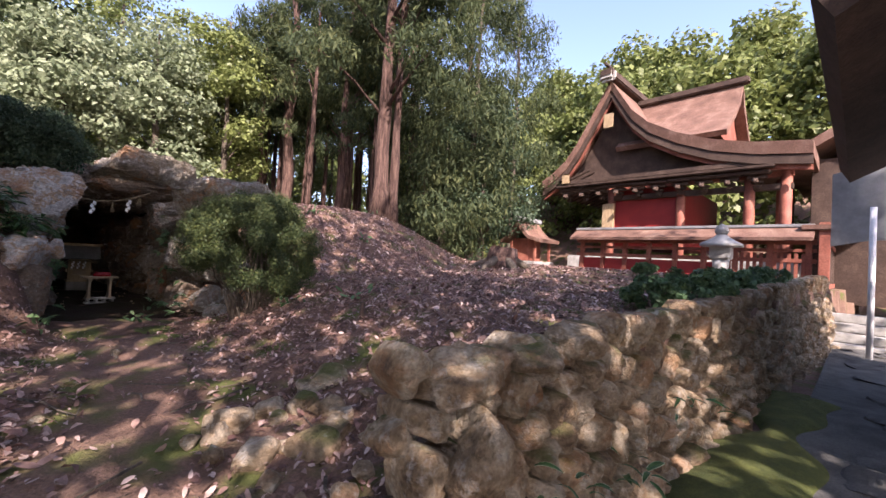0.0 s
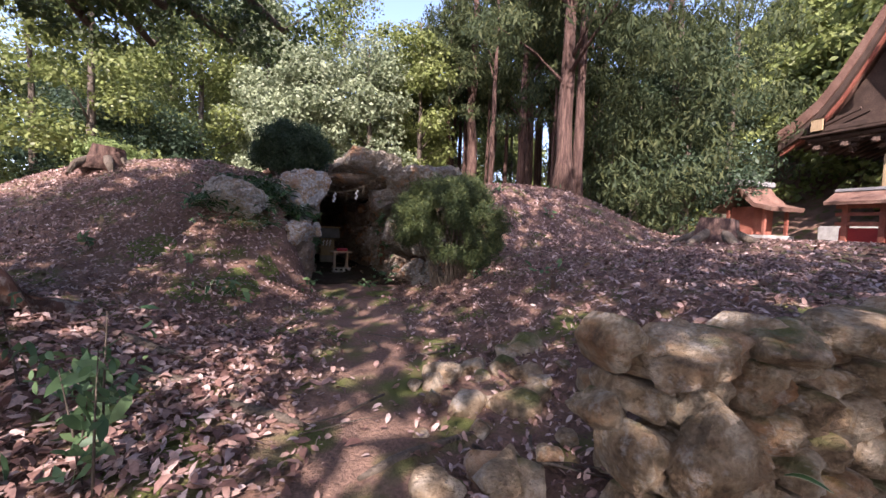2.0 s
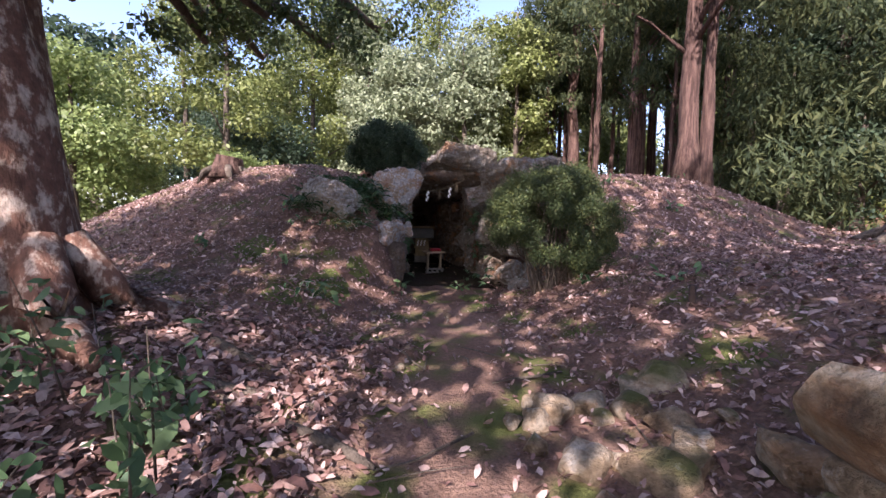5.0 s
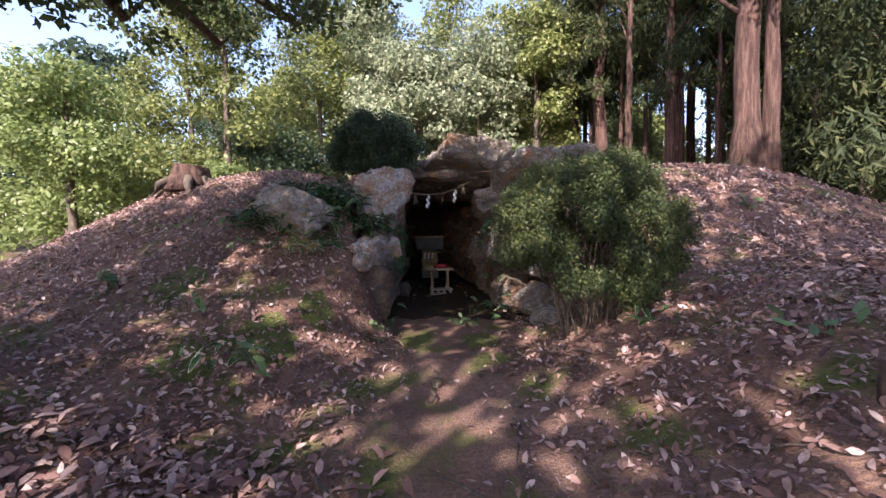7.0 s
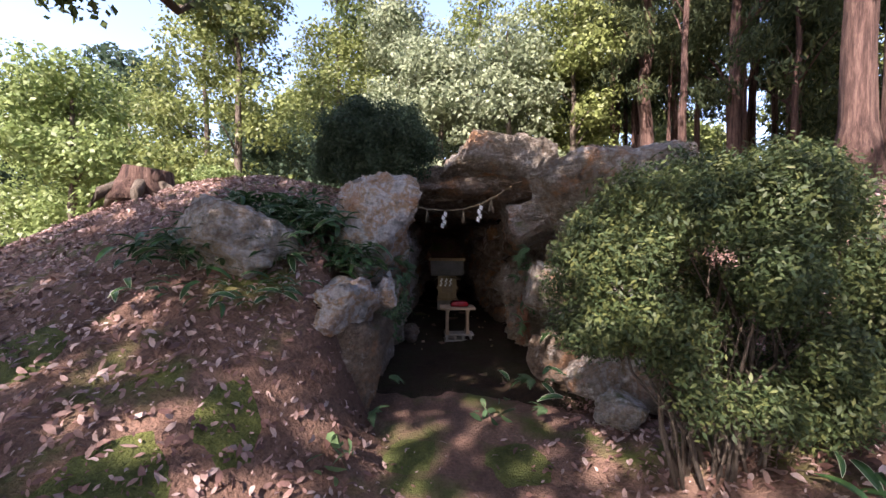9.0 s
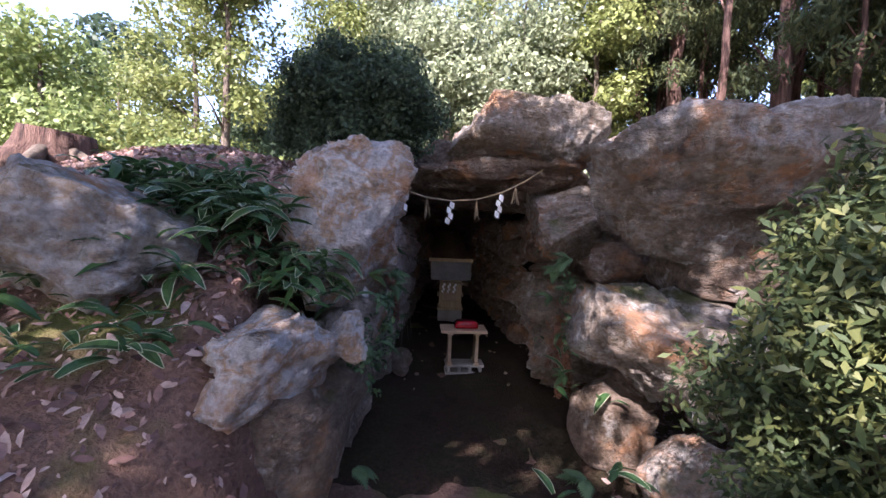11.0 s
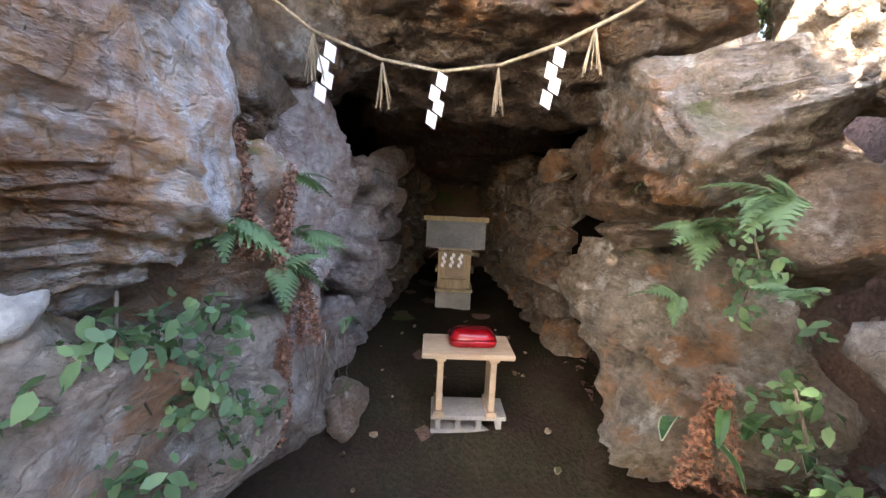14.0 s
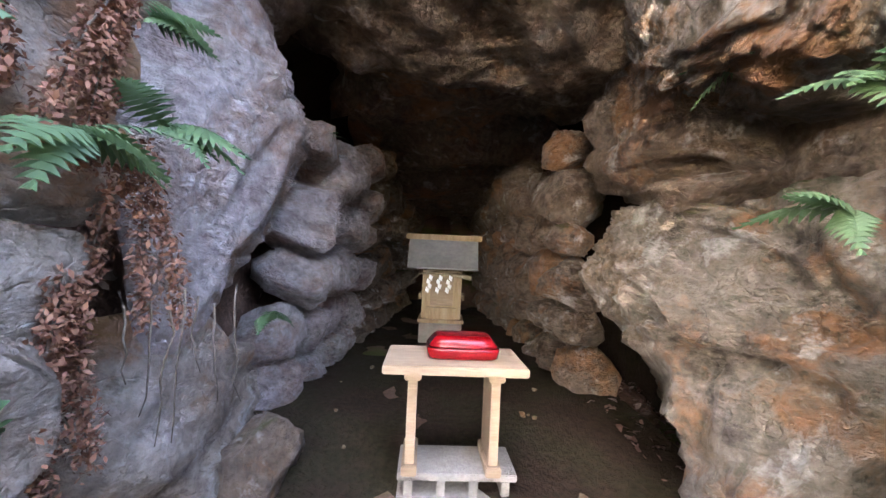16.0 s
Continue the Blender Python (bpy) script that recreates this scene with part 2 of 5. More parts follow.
M_concrete = material("concrete_block_face", [(0.2, 0.18, 0.155), (0.27, 0.25, 0.22), (0.34, 0.31, 0.28)], 6, 0.95, 0.6, 90, grain=0.3)
M_paper = material("white_paper", [(0.82, 0.82, 0.82), (0.88, 0.88, 0.88)], 2, 0.7, 0.0, 10, translucent=0.3)
M_straw = material("rice_straw", [(0.17, 0.125, 0.075), (0.25, 0.195, 0.12), (0.32, 0.26, 0.17)], 10, 0.85, 0.4, 80, (1, 1, 0.3))
M_roof_grey = material("grey_roof_sheet", [(0.16, 0.16, 0.16), (0.22, 0.22, 0.22), (0.28, 0.27, 0.26)], 4, 0.6, 0.2, 30, grain=0.3)
M_red_lac = material("red_lacquer", [(0.13, 0.003, 0.005), (0.17, 0.004, 0.007), (0.21, 0.008, 0.011)], 3, 0.22, 0.0, 10, spec=0.3, grain=0.3)
M_vermilion = material("faded_vermilion_wood", [(0.16, 0.05, 0.035), (0.24, 0.08, 0.053), (0.31, 0.125, 0.085)], 2, 0.7, 0.2, 30)
M_crimson = material("crimson_panel", [(0.2, 0.018, 0.018), (0.26, 0.025, 0.022)], 2, 0.6, 0.1, 30, grain=0.3)
M_bark_roof = material("cypress_bark_roof", [(0.10, 0.055, 0.04), (0.155, 0.085, 0.062), (0.22, 0.14, 0.105)], 1.6, 0.9, 0.6, 30, (1, 1, 1))
M_dark_wood = material("dark_weathered_wood", [(0.035, 0.022, 0.017), (0.06, 0.038, 0.028), (0.09, 0.06, 0.045)], 2, 0.8, 0.3, 30)
M_granite = material("granite", [(0.26, 0.25, 0.23), (0.36, 0.35, 0.32), (0.44, 0.43, 0.4)], 5, 0.85, 0.4, 80, grain=0.3)
M_moss = material("moss_turf", [(0.045, 0.06, 0.014), (0.08, 0.095, 0.022), (0.13, 0.14, 0.035)], 4, 0.95, 0.9, 70)
M_steel = material("pale_painted_steel", [(0.6, 0.6, 0.6), (0.7, 0.7, 0.7)], 3, 0.4, 0.0, 20, grain=0.3)
M_tarp = material("translucent_sheeting", [(0.16, 0.17, 0.17), (0.24, 0.25, 0.25)], 2, 0.35, 0.3, 6, translucent=0.3, grain=0.3)


# ---- mesh helpers ----
def mesh_data(name, verts, faces, mat, smooth=True):
    me = bpy.data.meshes.new(name)
    me.from_pydata([tuple(v) for v in verts], [], [tuple(f) for f in faces])
    me.materials.append(mat)
    if smooth:
        me.polygons.foreach_set("use_smooth", [True] * len(me.polygons))
    me.update()
    return me


def quads_data(name, verts, mat, quad=4):
    """A mesh of loose polygons of four corners each, from an array of corners (n, 4, 3)."""
    verts = np.asarray(verts, dtype=np.float32)
    n = len(verts)
    me = bpy.data.meshes.new(name)
    me.vertices.add(n * quad)
    me.vertices.foreach_set("co", verts.reshape(-1))
    me.loops.add(n * quad)
    me.loops.foreach_set("vertex_index", np.arange(n * quad, dtype=np.int32))
    me.polygons.add(n)
    me.polygons.foreach_set("loop_start", np.arange(0, n * quad, quad, dtype=np.int32))
    me.materials.append(mat)
    me.update(calc_edges=True)
    return me


def part(name, data, parent=None, label="", m=None, kind=""):
    """Links a mesh, or a bmesh with its material, as one object under a thing or part."""
    ob = new(name, data)
    ob.parent = parent
    if m is not None:
        ob.matrix_basis = m
    return tagged(ob, label, kind=kind)


def thing(name, label, category, m=None, group="", kind=""):
    ob = new(name)
    ob.empty_display_size = 0.1
    if m is not None:
        ob.matrix_basis = m
    return tagged(ob, label, category, group, kind)


def box_data(name, size, mat, bevel=0.01, centre=(0, 0, 0), taper=1.0):
    bm = bmesh.new()
    bmesh.ops.create_cube(bm, size=1)
    for v in bm.verts:
        k = taper if v.co.z > 0 else 1
        v.co = Vector((v.co.x * size[0] * k + centre[0], v.co.y * size[1] * k + centre[1], v.co.z * size[2] + centre[2]))
    if bevel:
        bmesh.ops.bevel(bm, geom=bm.edges[:], offset=bevel, segments=2, affect="EDGES", clamp_overlap=True)
    me = bpy.data.meshes.new(name)
    bm.to_mesh(me)
    bm.free()
    me.materials.append(mat)
    return me


def tube_data(name, points, radii, mat, sides=8, lump=0.0, seed=0, cap=True):
    """A tapered tube along points, with an uneven skin."""
    pts = [Vector(p) for p in points]
    verts, faces = [], []
    for i, p in enumerate(pts):
        d = (pts[min(i + 1, len(pts) - 1)] - pts[max(i - 1, 0)]).normalized()
        a = d.orthogonal().normalized() if abs(d.z) < 0.9 else (Vector((1, 0, 0)) - d * d.x).normalized()
        b = d.cross(a)
        for s in range(sides):
            w = 2 * math.pi * s / sides
            o = a * math.cos(w) + b * math.sin(w)
            r = radii[i] * (1 + lump * noise.noise(o * 1.7 + Vector((seed * 3.1, 0, p.z * 0.7))))
            verts.append(p + o * r)
    for i in range(len(pts) - 1):
        for s in range(sides):
            t = (s + 1) % sides
            faces.append((i * sides + s, i * sides + t, (i + 1) * sides + t, (i + 1) * sides + s))
    if cap:
        faces.append(tuple(range(sides))[::-1])
        faces.append(tuple((len(pts) - 1) * sides + s for s in range(sides)))
    return mesh_data(name, verts, faces, mat)


def rock_data(name, half, mat, seed, sub=4, cuts=9, rough=0.08, strata=0.0, box=0.35, taper=0.0):
    """A weathered block: a lump cut flat by planes, with layered and fine relief."""
    rnd = random.Random(seed)
    bm = bmesh.new()
    bmesh.ops.create_icosphere(bm, subdivisions=sub, radius=1)
    co = np.array([v.co for v in bm.verts])
    co = np.sign(co) * np.abs(co) ** (1 - box)
    co /= np.abs(co).max()
    for _ in range(cuts):
        d = np.array([rnd.gauss(0, 1), rnd.gauss(0, 1), rnd.gauss(0, 0.8)])
        d /= np.linalg.norm(d)
        o = rnd.uniform(0.62, 0.88)
        far = np.maximum(0, co @ d - o)
        co -= far[:, None] * d * 0.93
    co[:, :2] *= (1 - taper * co[:, 2:3])
    co *= np.array(half) / np.abs(co).max(0)
    size = sum(half) / 3
    off = Vector((seed * 1.37, seed * 2.11, seed * 0.73))
    tilt = Vector((rnd.uniform(-0.3, 0.3), rnd.uniform(-0.3, 0.3), 1))
    for v, c in zip(bm.verts, co):
        p = Vector(c)
        q = p / size
        nrm = Vector(c / np.array(half) ** 2).normalized()
        k = noise.fractal(q * 1.3 + off, 1.0, 2.0, 5) * rough
        k += (abs(noise.noise(q * 2.6 + off)) - 0.25) * rough * 0.9
        warp = q + 0.18 * noise.noise_vector(q * 2 + off)
        for scale, amount in ((1.9, 0.5), (4.6, 0.22)):
            dist, near_pts = noise.voronoi(Vector((warp.x, warp.y, warp.z * 1.7 + warp.x * 0.4)) * scale + off)
            k += (noise.cell(near_pts[0] * 9.7) - 0.5) * rough * amount * min(1.0, (dist[1] - dist[0]) * 7) - max(0.0, 0.1 - (dist[1] - dist[0])) * rough * 3 * amount
        if sub > 3:
            for scale, amount in ((1.5, 0.55), (3.7, 0.3), (8.5, 0.14)):
                w2 = Vector((warp.x, warp.y, warp.z * 1.5 + warp.x * 0.3)) * scale - off
                dist, near_pts = noise.voronoi(w2)
                k += (w2 - near_pts[0]).dot(noise.cell_vector(near_pts[0] * 13.3) - Vector((0.5, 0.5, 0.5))) * rough * amount * 1.7
        if sub > 4:
            k += (abs(noise.noise(q * 15 + off)) - 0.25) * rough * 0.25
        if strata:
            layer = q.dot(tilt) * 4 + noise.noise(q * 1.5 + off) * 1.4
            f = layer - math.floor(layer)
            k += strata * (min(f, 0.55) / 0.55 - (f > 0.8) * 0.6 - 0.5)
        v.co = p + nrm * k * size
    me = bpy.data.meshes.new(name)
    bm.to_mesh(me)
    bm.free()
    me.materials.append(mat)
    me.polygons.foreach_set("use_smooth", [True] * len(me.polygons))
    return me


def smooth01(x):
    x = np.clip(x, 0, 1)
    return x * x * (3 - 2 * x)


# ---- ground ----
def path_mid(y):
    return np.interp(y, [-12, -9, -6.2, -3, 0, 2.2, 6], [-0.9, -0.45, -0.05, 0.12, -0.02, -0.28, -0.6])


def ground_height(x, y):
    """The lie of the land: dug path, mound over the chamber, terrace behind the retaining wall, lower lane."""
    x, y = np.asarray(x, float), np.asarray(y, float)
    path = np.interp(y, [-14, -9, -6.2, -4, 30], [-0.4, -0.24, -0.07, 0.0, 0.0])
    off = x - path_mid(y)
    d_right = np.hypot((x - 1.0) * 0.7, y - 4.2)
    d_left = np.hypot(x * 0.85, y - 4.2)
    mound = np.where(off > 0, 1.45 * smooth01((7.4 - d_right) / 3.0), 1.8 * smooth01((8.9 - d_left) / 4.2))
    mound *= smooth01((14 - y) / 5)
    terrace = 0.62 + 0.05 * np.clip(x - 2, 0, 8)
    wall_y = -7.55 - 0.06 * np.clip(x - 1, 0, 20)
    right = np.where(y > wall_y, terrace * smooth01((y - wall_y + 0.3) / 0.3), 0)
    right *= smooth01((off - 0.5) / 2.2)
    right = np.where((y < wall_y) , -0.42 * smooth01((x - 0.3) / 1.6) + path * (1 - smooth01((x - 0.3) / 1.6)) - path, right)
    left = 0.36 * smooth01((-off - 0.5) / 2.2) * smooth01((y + 7.5) / 3) - 0.05 * smooth01((-off - 3) / 4)
    side = np.where(off > 0, right, left)
    half = np.where(off > 0, np.interp(y, [-6, -4, -3, -2.4, 6], [0.75, 0.55, 0.5, 1.8, 1.9]), np.interp(y, [-6, -4, -3, -2.4, -1.8, 6], [0.75, 0.55, 0.5, 0.6, 0.95, 1.0]))
    ramp = np.where(off > 0, np.interp(y, [-5, -3.2, -2.2, 6], [1.6, 1.0, 0.3, 0.15]), np.interp(y, [-5, -3.4, -2.7, -2.0, 6], [1.8, 1.15, 0.55, 0.3, 0.15]))
    cut = smooth01((np.abs(off) - half) / ramp)
    cut = np.where(y > 5.6, 1.0, cut)
    far = np.hypot(x, y)
    hill_side = 9.5 * smooth01((x - 26) / 16) * smooth01((y + 16) / 12)
    h = path + hill_side + side * np.where(y > -2.6, cut, 1) + mound * cut
    h = h * (1 - smooth01((far - 60) / 60))
    return h


def axis_steps(lo, hi, fine, a, b):
    out = list(np.arange(a, b, fine))
    s, v = fine, b
    while v < hi:
        out.append(v)
        s *= 1.22
        v += s
    out.append(hi)
    s, v = fine, a
    while v > lo:
        s *= 1.22
        v -= s
        out.insert(0, max(v, lo))
    return np.array(out)


gx, gy = axis_steps(-400, 400, 0.09, -5, 6), axis_steps(-400, 400, 0.09, -10, 2.5)
GX, GY = np.meshgrid(gx, gy)
GZ = ground_height(GX, GY)
near = np.exp(-(np.hypot(GX, GY + 3) / 14) ** 2)
GZ += near * np.array([0.05 * noise.fractal(Vector((a * 1.3, b * 1.3, 0.3)), 1.0, 2.0, 4) for a, b in zip(GX.ravel(), GY.ravel())]).reshape(GX.shape)
nx = len(gx)
idx = np.arange(GX.size).reshape(GX.shape)
gfaces = np.stack([idx[:-1, :-1], idx[:-1, 1:], idx[1:, 1:], idx[1:, :-1]], -1).reshape(-1, 4)
ground = new("ground", mesh_data("ground", np.stack([GX, GY, GZ], -1).reshape(-1, 3), gfaces.tolist(), M_soil))
tagged(ground, "dark reddish-brown woodland soil with a trodden path", "ground", kind="structure")


def on_ground(x, y):
    return float(ground_height(x, y))


def near_bump(x, y):
    return math.exp(-(math.hypot(x, y + 3) / 14) ** 2) * 0.05 * noise.fractal(Vector((x * 1.3, y * 1.3, 0.3)), 1.0, 2.0, 4)


# ---- entrance stones ----
def boulder(x, y, z, hx, hy, hz, seed, label, mat=None, rot=(0, 0, 0), sub=5, strata=0.05, rough=0.09, cuts=12, box=0.35, taper=0.0):
    ob = new("boulder", rock_data("boulder", (hx, hy, hz), mat or M_rock, seed, sub, cuts, rough, strata, box, taper))
    ob.matrix_basis = pose(x, y, z, *rot)
    return tagged(ob, label, "boulder")


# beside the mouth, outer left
boulder(-0.77, -1.42, 1.52, 0.45, 0.56, 0.5, 3, "tall grey and ochre boulder standing at the tomb mouth", M_rock_pale_lit, rot=(0, 16, 0), taper=0.12, box=0.5, strata=0.06, rough=0.1, sub=6)
boulder(-0.8, -2.28, 0.92, 0.28, 0.33, 0.2, 5, "blue-grey boulder with rusty stains set in the bank", M_rock_pale_lit, rot=(0, -8, 8), box=0.6, strata=0.06, rough=0.11, sub=6)
boulder(-0.52, -2.12, 0.95, 0.1, 0.14, 0.13, 6, "small pale stone wedged beside a larger boulder", M_rock_pale_lit, sub=4)
boulder(-1.62, -2.3, 1.36, 0.45, 0.4, 0.34, 8, "rounded pale boulder resting on the leafy bank", rot=(0, 5, 20))
# takes the dimmed passage rock, so its colour carries the bank's shade
boulder(-0.84, -2.2, 0.34, 0.32, 0.52, 0.42, 9, "boulder at the foot of the passage, dark tone for shade", M_rock_in_dim, box=0.65, cuts=8)
boulder(-0.84, -1.25, 0.5, 0.3, 0.7, 0.56, 11, "mossy dark boulder lining the passage", M_rock_moss)
boulder(-0.66, -1.42, 1.04, 0.05, 0.07, 0.045, 12, "small white stone in a crevice", M_granite, sub=3)
# inner left: one great slab, then rubble
boulder(-0.95, 0.08, 1.1, 0.3, 0.5, 0.78, 14, "tall purplish rock slab lining the passage", M_slab, (0, 8, 14), sub=6, box=0.55, rough=0.07)
boulder(-0.84, -0.3, 0.28, 0.2, 0.5, 0.34, 15, "low dark mossy rock at the passage floor", M_rock_moss)
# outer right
boulder(1.44, -1.15, 1.82, 0.8, 0.75, 0.54, 21, "huge grey-brown boulder overhanging the passage", M_rock_brown_dim, rot=(0, -4, -8), strata=0.03, cuts=16, rough=0.11, sub=6)
boulder(1.4, -1.45, 0.86, 0.7, 0.68, 0.37, 22, "great flat slab beneath the overhanging boulder", M_rock_brown_dim, rot=(6, 12, -5), strata=0.03, cuts=14, rough=0.11, box=0.5, sub=6)
boulder(0.93, -0.08, 1.56, 0.42, 0.55, 0.31, 24, "layered grey stone projecting over the passage", M_rock_brown_dim, strata=0.14, rot=(0, -5, 0), box=0.65, cuts=8, sub=6)
boulder(1.15, -1.9, 0.25, 0.26, 0.3, 0.24, 25, "brown stone under a great slab", M_rock_brown_dim, sub=4)
boulder(1.55, -2.0, 0.28, 0.28, 0.3, 0.26, 26, "rounded brown stone under a great slab", M_rock_brown_dim, sub=4)
boulder(1.0, -1.3, 0.3, 0.3, 0.4, 0.28, 27, "dark stone at the foot of the passage wall", M_rock_in_dim, sub=4)
# next two: added filler stones, their dark colour standing in for a shaded gap
boulder(1.32, -0.3, 1.2, 0.28, 0.35, 0.2, 28, "filler stone between great boulders, dark as a shaded gap", M_rock_in_dim, sub=4)
boulder(1.35, 0.25, 1.25, 0.4, 0.7, 0.5, 29, "filler stone behind the passage wall, dark as a shaded void", M_rock_in_dim, sub=4)
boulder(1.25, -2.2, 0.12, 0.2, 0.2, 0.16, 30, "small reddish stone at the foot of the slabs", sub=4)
boulder(1.8, -1.0, 1.3, 0.5, 0.6, 0.24, 36, "dark stone wedged under the overhanging boulder", M_rock_in_dim, sub=4)
# inner left, mid height
boulder(-0.88, -0.78, 1.12, 0.26, 0.4, 0.3, 16, "brown fern-hung stone in the passage side", M_rock_moss)
boulder(-1.0, -0.5, 1.62, 0.3, 0.42, 0.28, 17, "rough brown stone under the capstone", M_rock_in_dim)
boulder(-0.82, -0.82, 0.72, 0.2, 0.3, 0.16, 18, "mossy stone in the passage side", M_rock_moss, sub=4)
boulder(-0.62, -0.05, 0.1, 0.12, 0.2, 0.14, 19, "small stone at the passage foot", M_rock_in_dim, sub=4)
boulder(1.7, -0.15, 2.0, 0.65, 0.55, 0.42, 35, "grey boulder behind the overhanging one", M_rock_brown_dim, sub=5)
# inner right
boulder(0.99, 0.0, 0.5, 0.4, 0.78, 0.64, 31, "big ochre-veined boulder leaning over the passage floor", M_rock_ochre, (0, -6, 4), strata=0.04, sub=7, rough=0.11, box=0.45)
boulder(0.92, 0.62, 1.42, 0.36, 0.62, 0.4, 33, "cracked brown boulder high in the passage wall", M_rock_in_dim, (10, 0, 0))
boulder(0.8, 0.25, 1.06, 0.2, 0.3, 0.08, 34, "thin wedge stone between two boulders", M_rock_in_dim, sub=4)

# rubble lining further in
rnd = random.Random(7)
rubble = [rock_data("rubble", (0.2, 0.2, 0.17), M_rock_in_dim, 50 + k, 4, 22, 0.1, 0.05, 0.6) for k in range(8)]
# purple-grey rubble for the near left rows, lighter to carry the light there
lit_grey_rubble = [rock_data("rubble", (0.2, 0.2, 0.17), M_slab, 70 + k, 4, 22, 0.1, 0.05, 0.6) for k in range(5)]
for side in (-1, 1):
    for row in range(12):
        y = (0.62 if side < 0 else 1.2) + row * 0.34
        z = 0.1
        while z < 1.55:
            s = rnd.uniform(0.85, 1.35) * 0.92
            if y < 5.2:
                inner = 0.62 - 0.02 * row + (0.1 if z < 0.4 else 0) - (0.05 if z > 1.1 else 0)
                ob = new("passage_stone", lit_grey_rubble[rnd.randrange(5)] if side < 0 and row < 4 else rubble[rnd.randrange(8)])
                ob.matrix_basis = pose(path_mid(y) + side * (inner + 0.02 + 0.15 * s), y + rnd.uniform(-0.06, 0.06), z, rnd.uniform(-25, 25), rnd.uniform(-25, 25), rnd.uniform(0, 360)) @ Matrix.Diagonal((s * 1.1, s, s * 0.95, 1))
                tagged(ob, "rough purple-grey rubble stone in the passage wall, lightened as if lit" if side < 0 and row < 4 else "rough brown rubble stone in the passage wall", "stone", "passage wall stones")
            z += 0.29 * s

# roof of the passage
boulder(0.45, -0.1, 2.33, 0.8, 0.58, 0.33, 41, "brown capstone with a rusty sunlit face", M_rock_ochre, rot=(0, 5, -6), strata=0.03, box=0.6, cuts=7, taper=0.15, sub=6)
boulder(0.1, 0.25, 2.0, 1.15, 0.72, 0.27, 42, "dark layered lintel stone over the tomb mouth", M_rock_in_dim, (-6, 2, 0), strata=0.07, sub=6)
boulder(-0.95, 0.1, 1.95, 0.5, 0.55, 0.3, 43, "dark stone under the dense clump", M_rock_in_dim)
boulder(0.0, 1.35, 2.02, 1.2, 0.65, 0.32, 44, "rough ceiling slab over the passage", M_rock_in_dim, (-3, 0, 0))
boulder(-0.15, 2.5, 1.9, 1.2, 0.68, 0.32, 45, "dark ceiling slab deeper in the passage", M_rock_in_dim, (-4, 0, 0))
boulder(-0.35, 3.7, 1.72, 1.3, 0.75, 0.34, 46, "dark ceiling slab before the chamber", M_rock_in_dim, (-4, 0, 0), sub=4)
boulder(-0.5, 4.9, 1.75, 1.4, 0.8, 0.34, 47, "dark ceiling slab over the chamber, dimmed for shade", M_rock_in_dim, sub=4)
boulder(-0.6, 5.75, 0.9, 1.2, 0.3, 1.05, 48, "dark stone closing the chamber", M_rock_in_dim, sub=4)
sx, sy = np.meshgrid(np.linspace(-2.1, 1.7, 24), np.linspace(0.5, 7.2, 30))
sz = 2.32 + 0.06 * np.sin(sx * 3) * np.cos(sy * 2) - 0.5 * smooth01((np.abs(sx + 0.2) - 1.2) / 0.8) - 0.1 * smooth01((0.9 - sy) / 0.4)
i2 = np.arange(sx.size).reshape(sx.shape)
cap = new("mound_soil", mesh_data("mound_soil", np.stack([sx, sy, sz], -1).reshape(-1, 3),
          np.stack([i2[:-1, :-1], i2[:-1, 1:], i2[1:, 1:], i2[1:, :-1]], -1).reshape(-1, 4).tolist(), M_soil))
sol = cap.modifiers.new("thick", "SOLIDIFY")
sol.thickness = 0.12
tagged(cap, "leafy soil covering the chamber roof", "soil", kind="structure")


# near-black earth shell added behind the passage stones to close light leaks
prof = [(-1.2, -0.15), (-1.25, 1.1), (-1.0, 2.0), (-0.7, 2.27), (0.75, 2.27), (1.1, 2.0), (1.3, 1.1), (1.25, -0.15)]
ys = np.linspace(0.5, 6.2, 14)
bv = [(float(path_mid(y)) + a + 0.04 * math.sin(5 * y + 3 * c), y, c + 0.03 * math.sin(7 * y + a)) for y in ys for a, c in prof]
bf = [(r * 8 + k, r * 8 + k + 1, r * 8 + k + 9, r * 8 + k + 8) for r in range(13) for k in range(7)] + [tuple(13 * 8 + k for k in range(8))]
packing = new("passage_leak_shell", mesh_data("passage_leak_shell", bv, bf, M_damp_shade))
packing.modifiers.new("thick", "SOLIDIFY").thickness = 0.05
tagged(packing, "near-black earth shell added behind the passage stones", "earth", kind="structure")


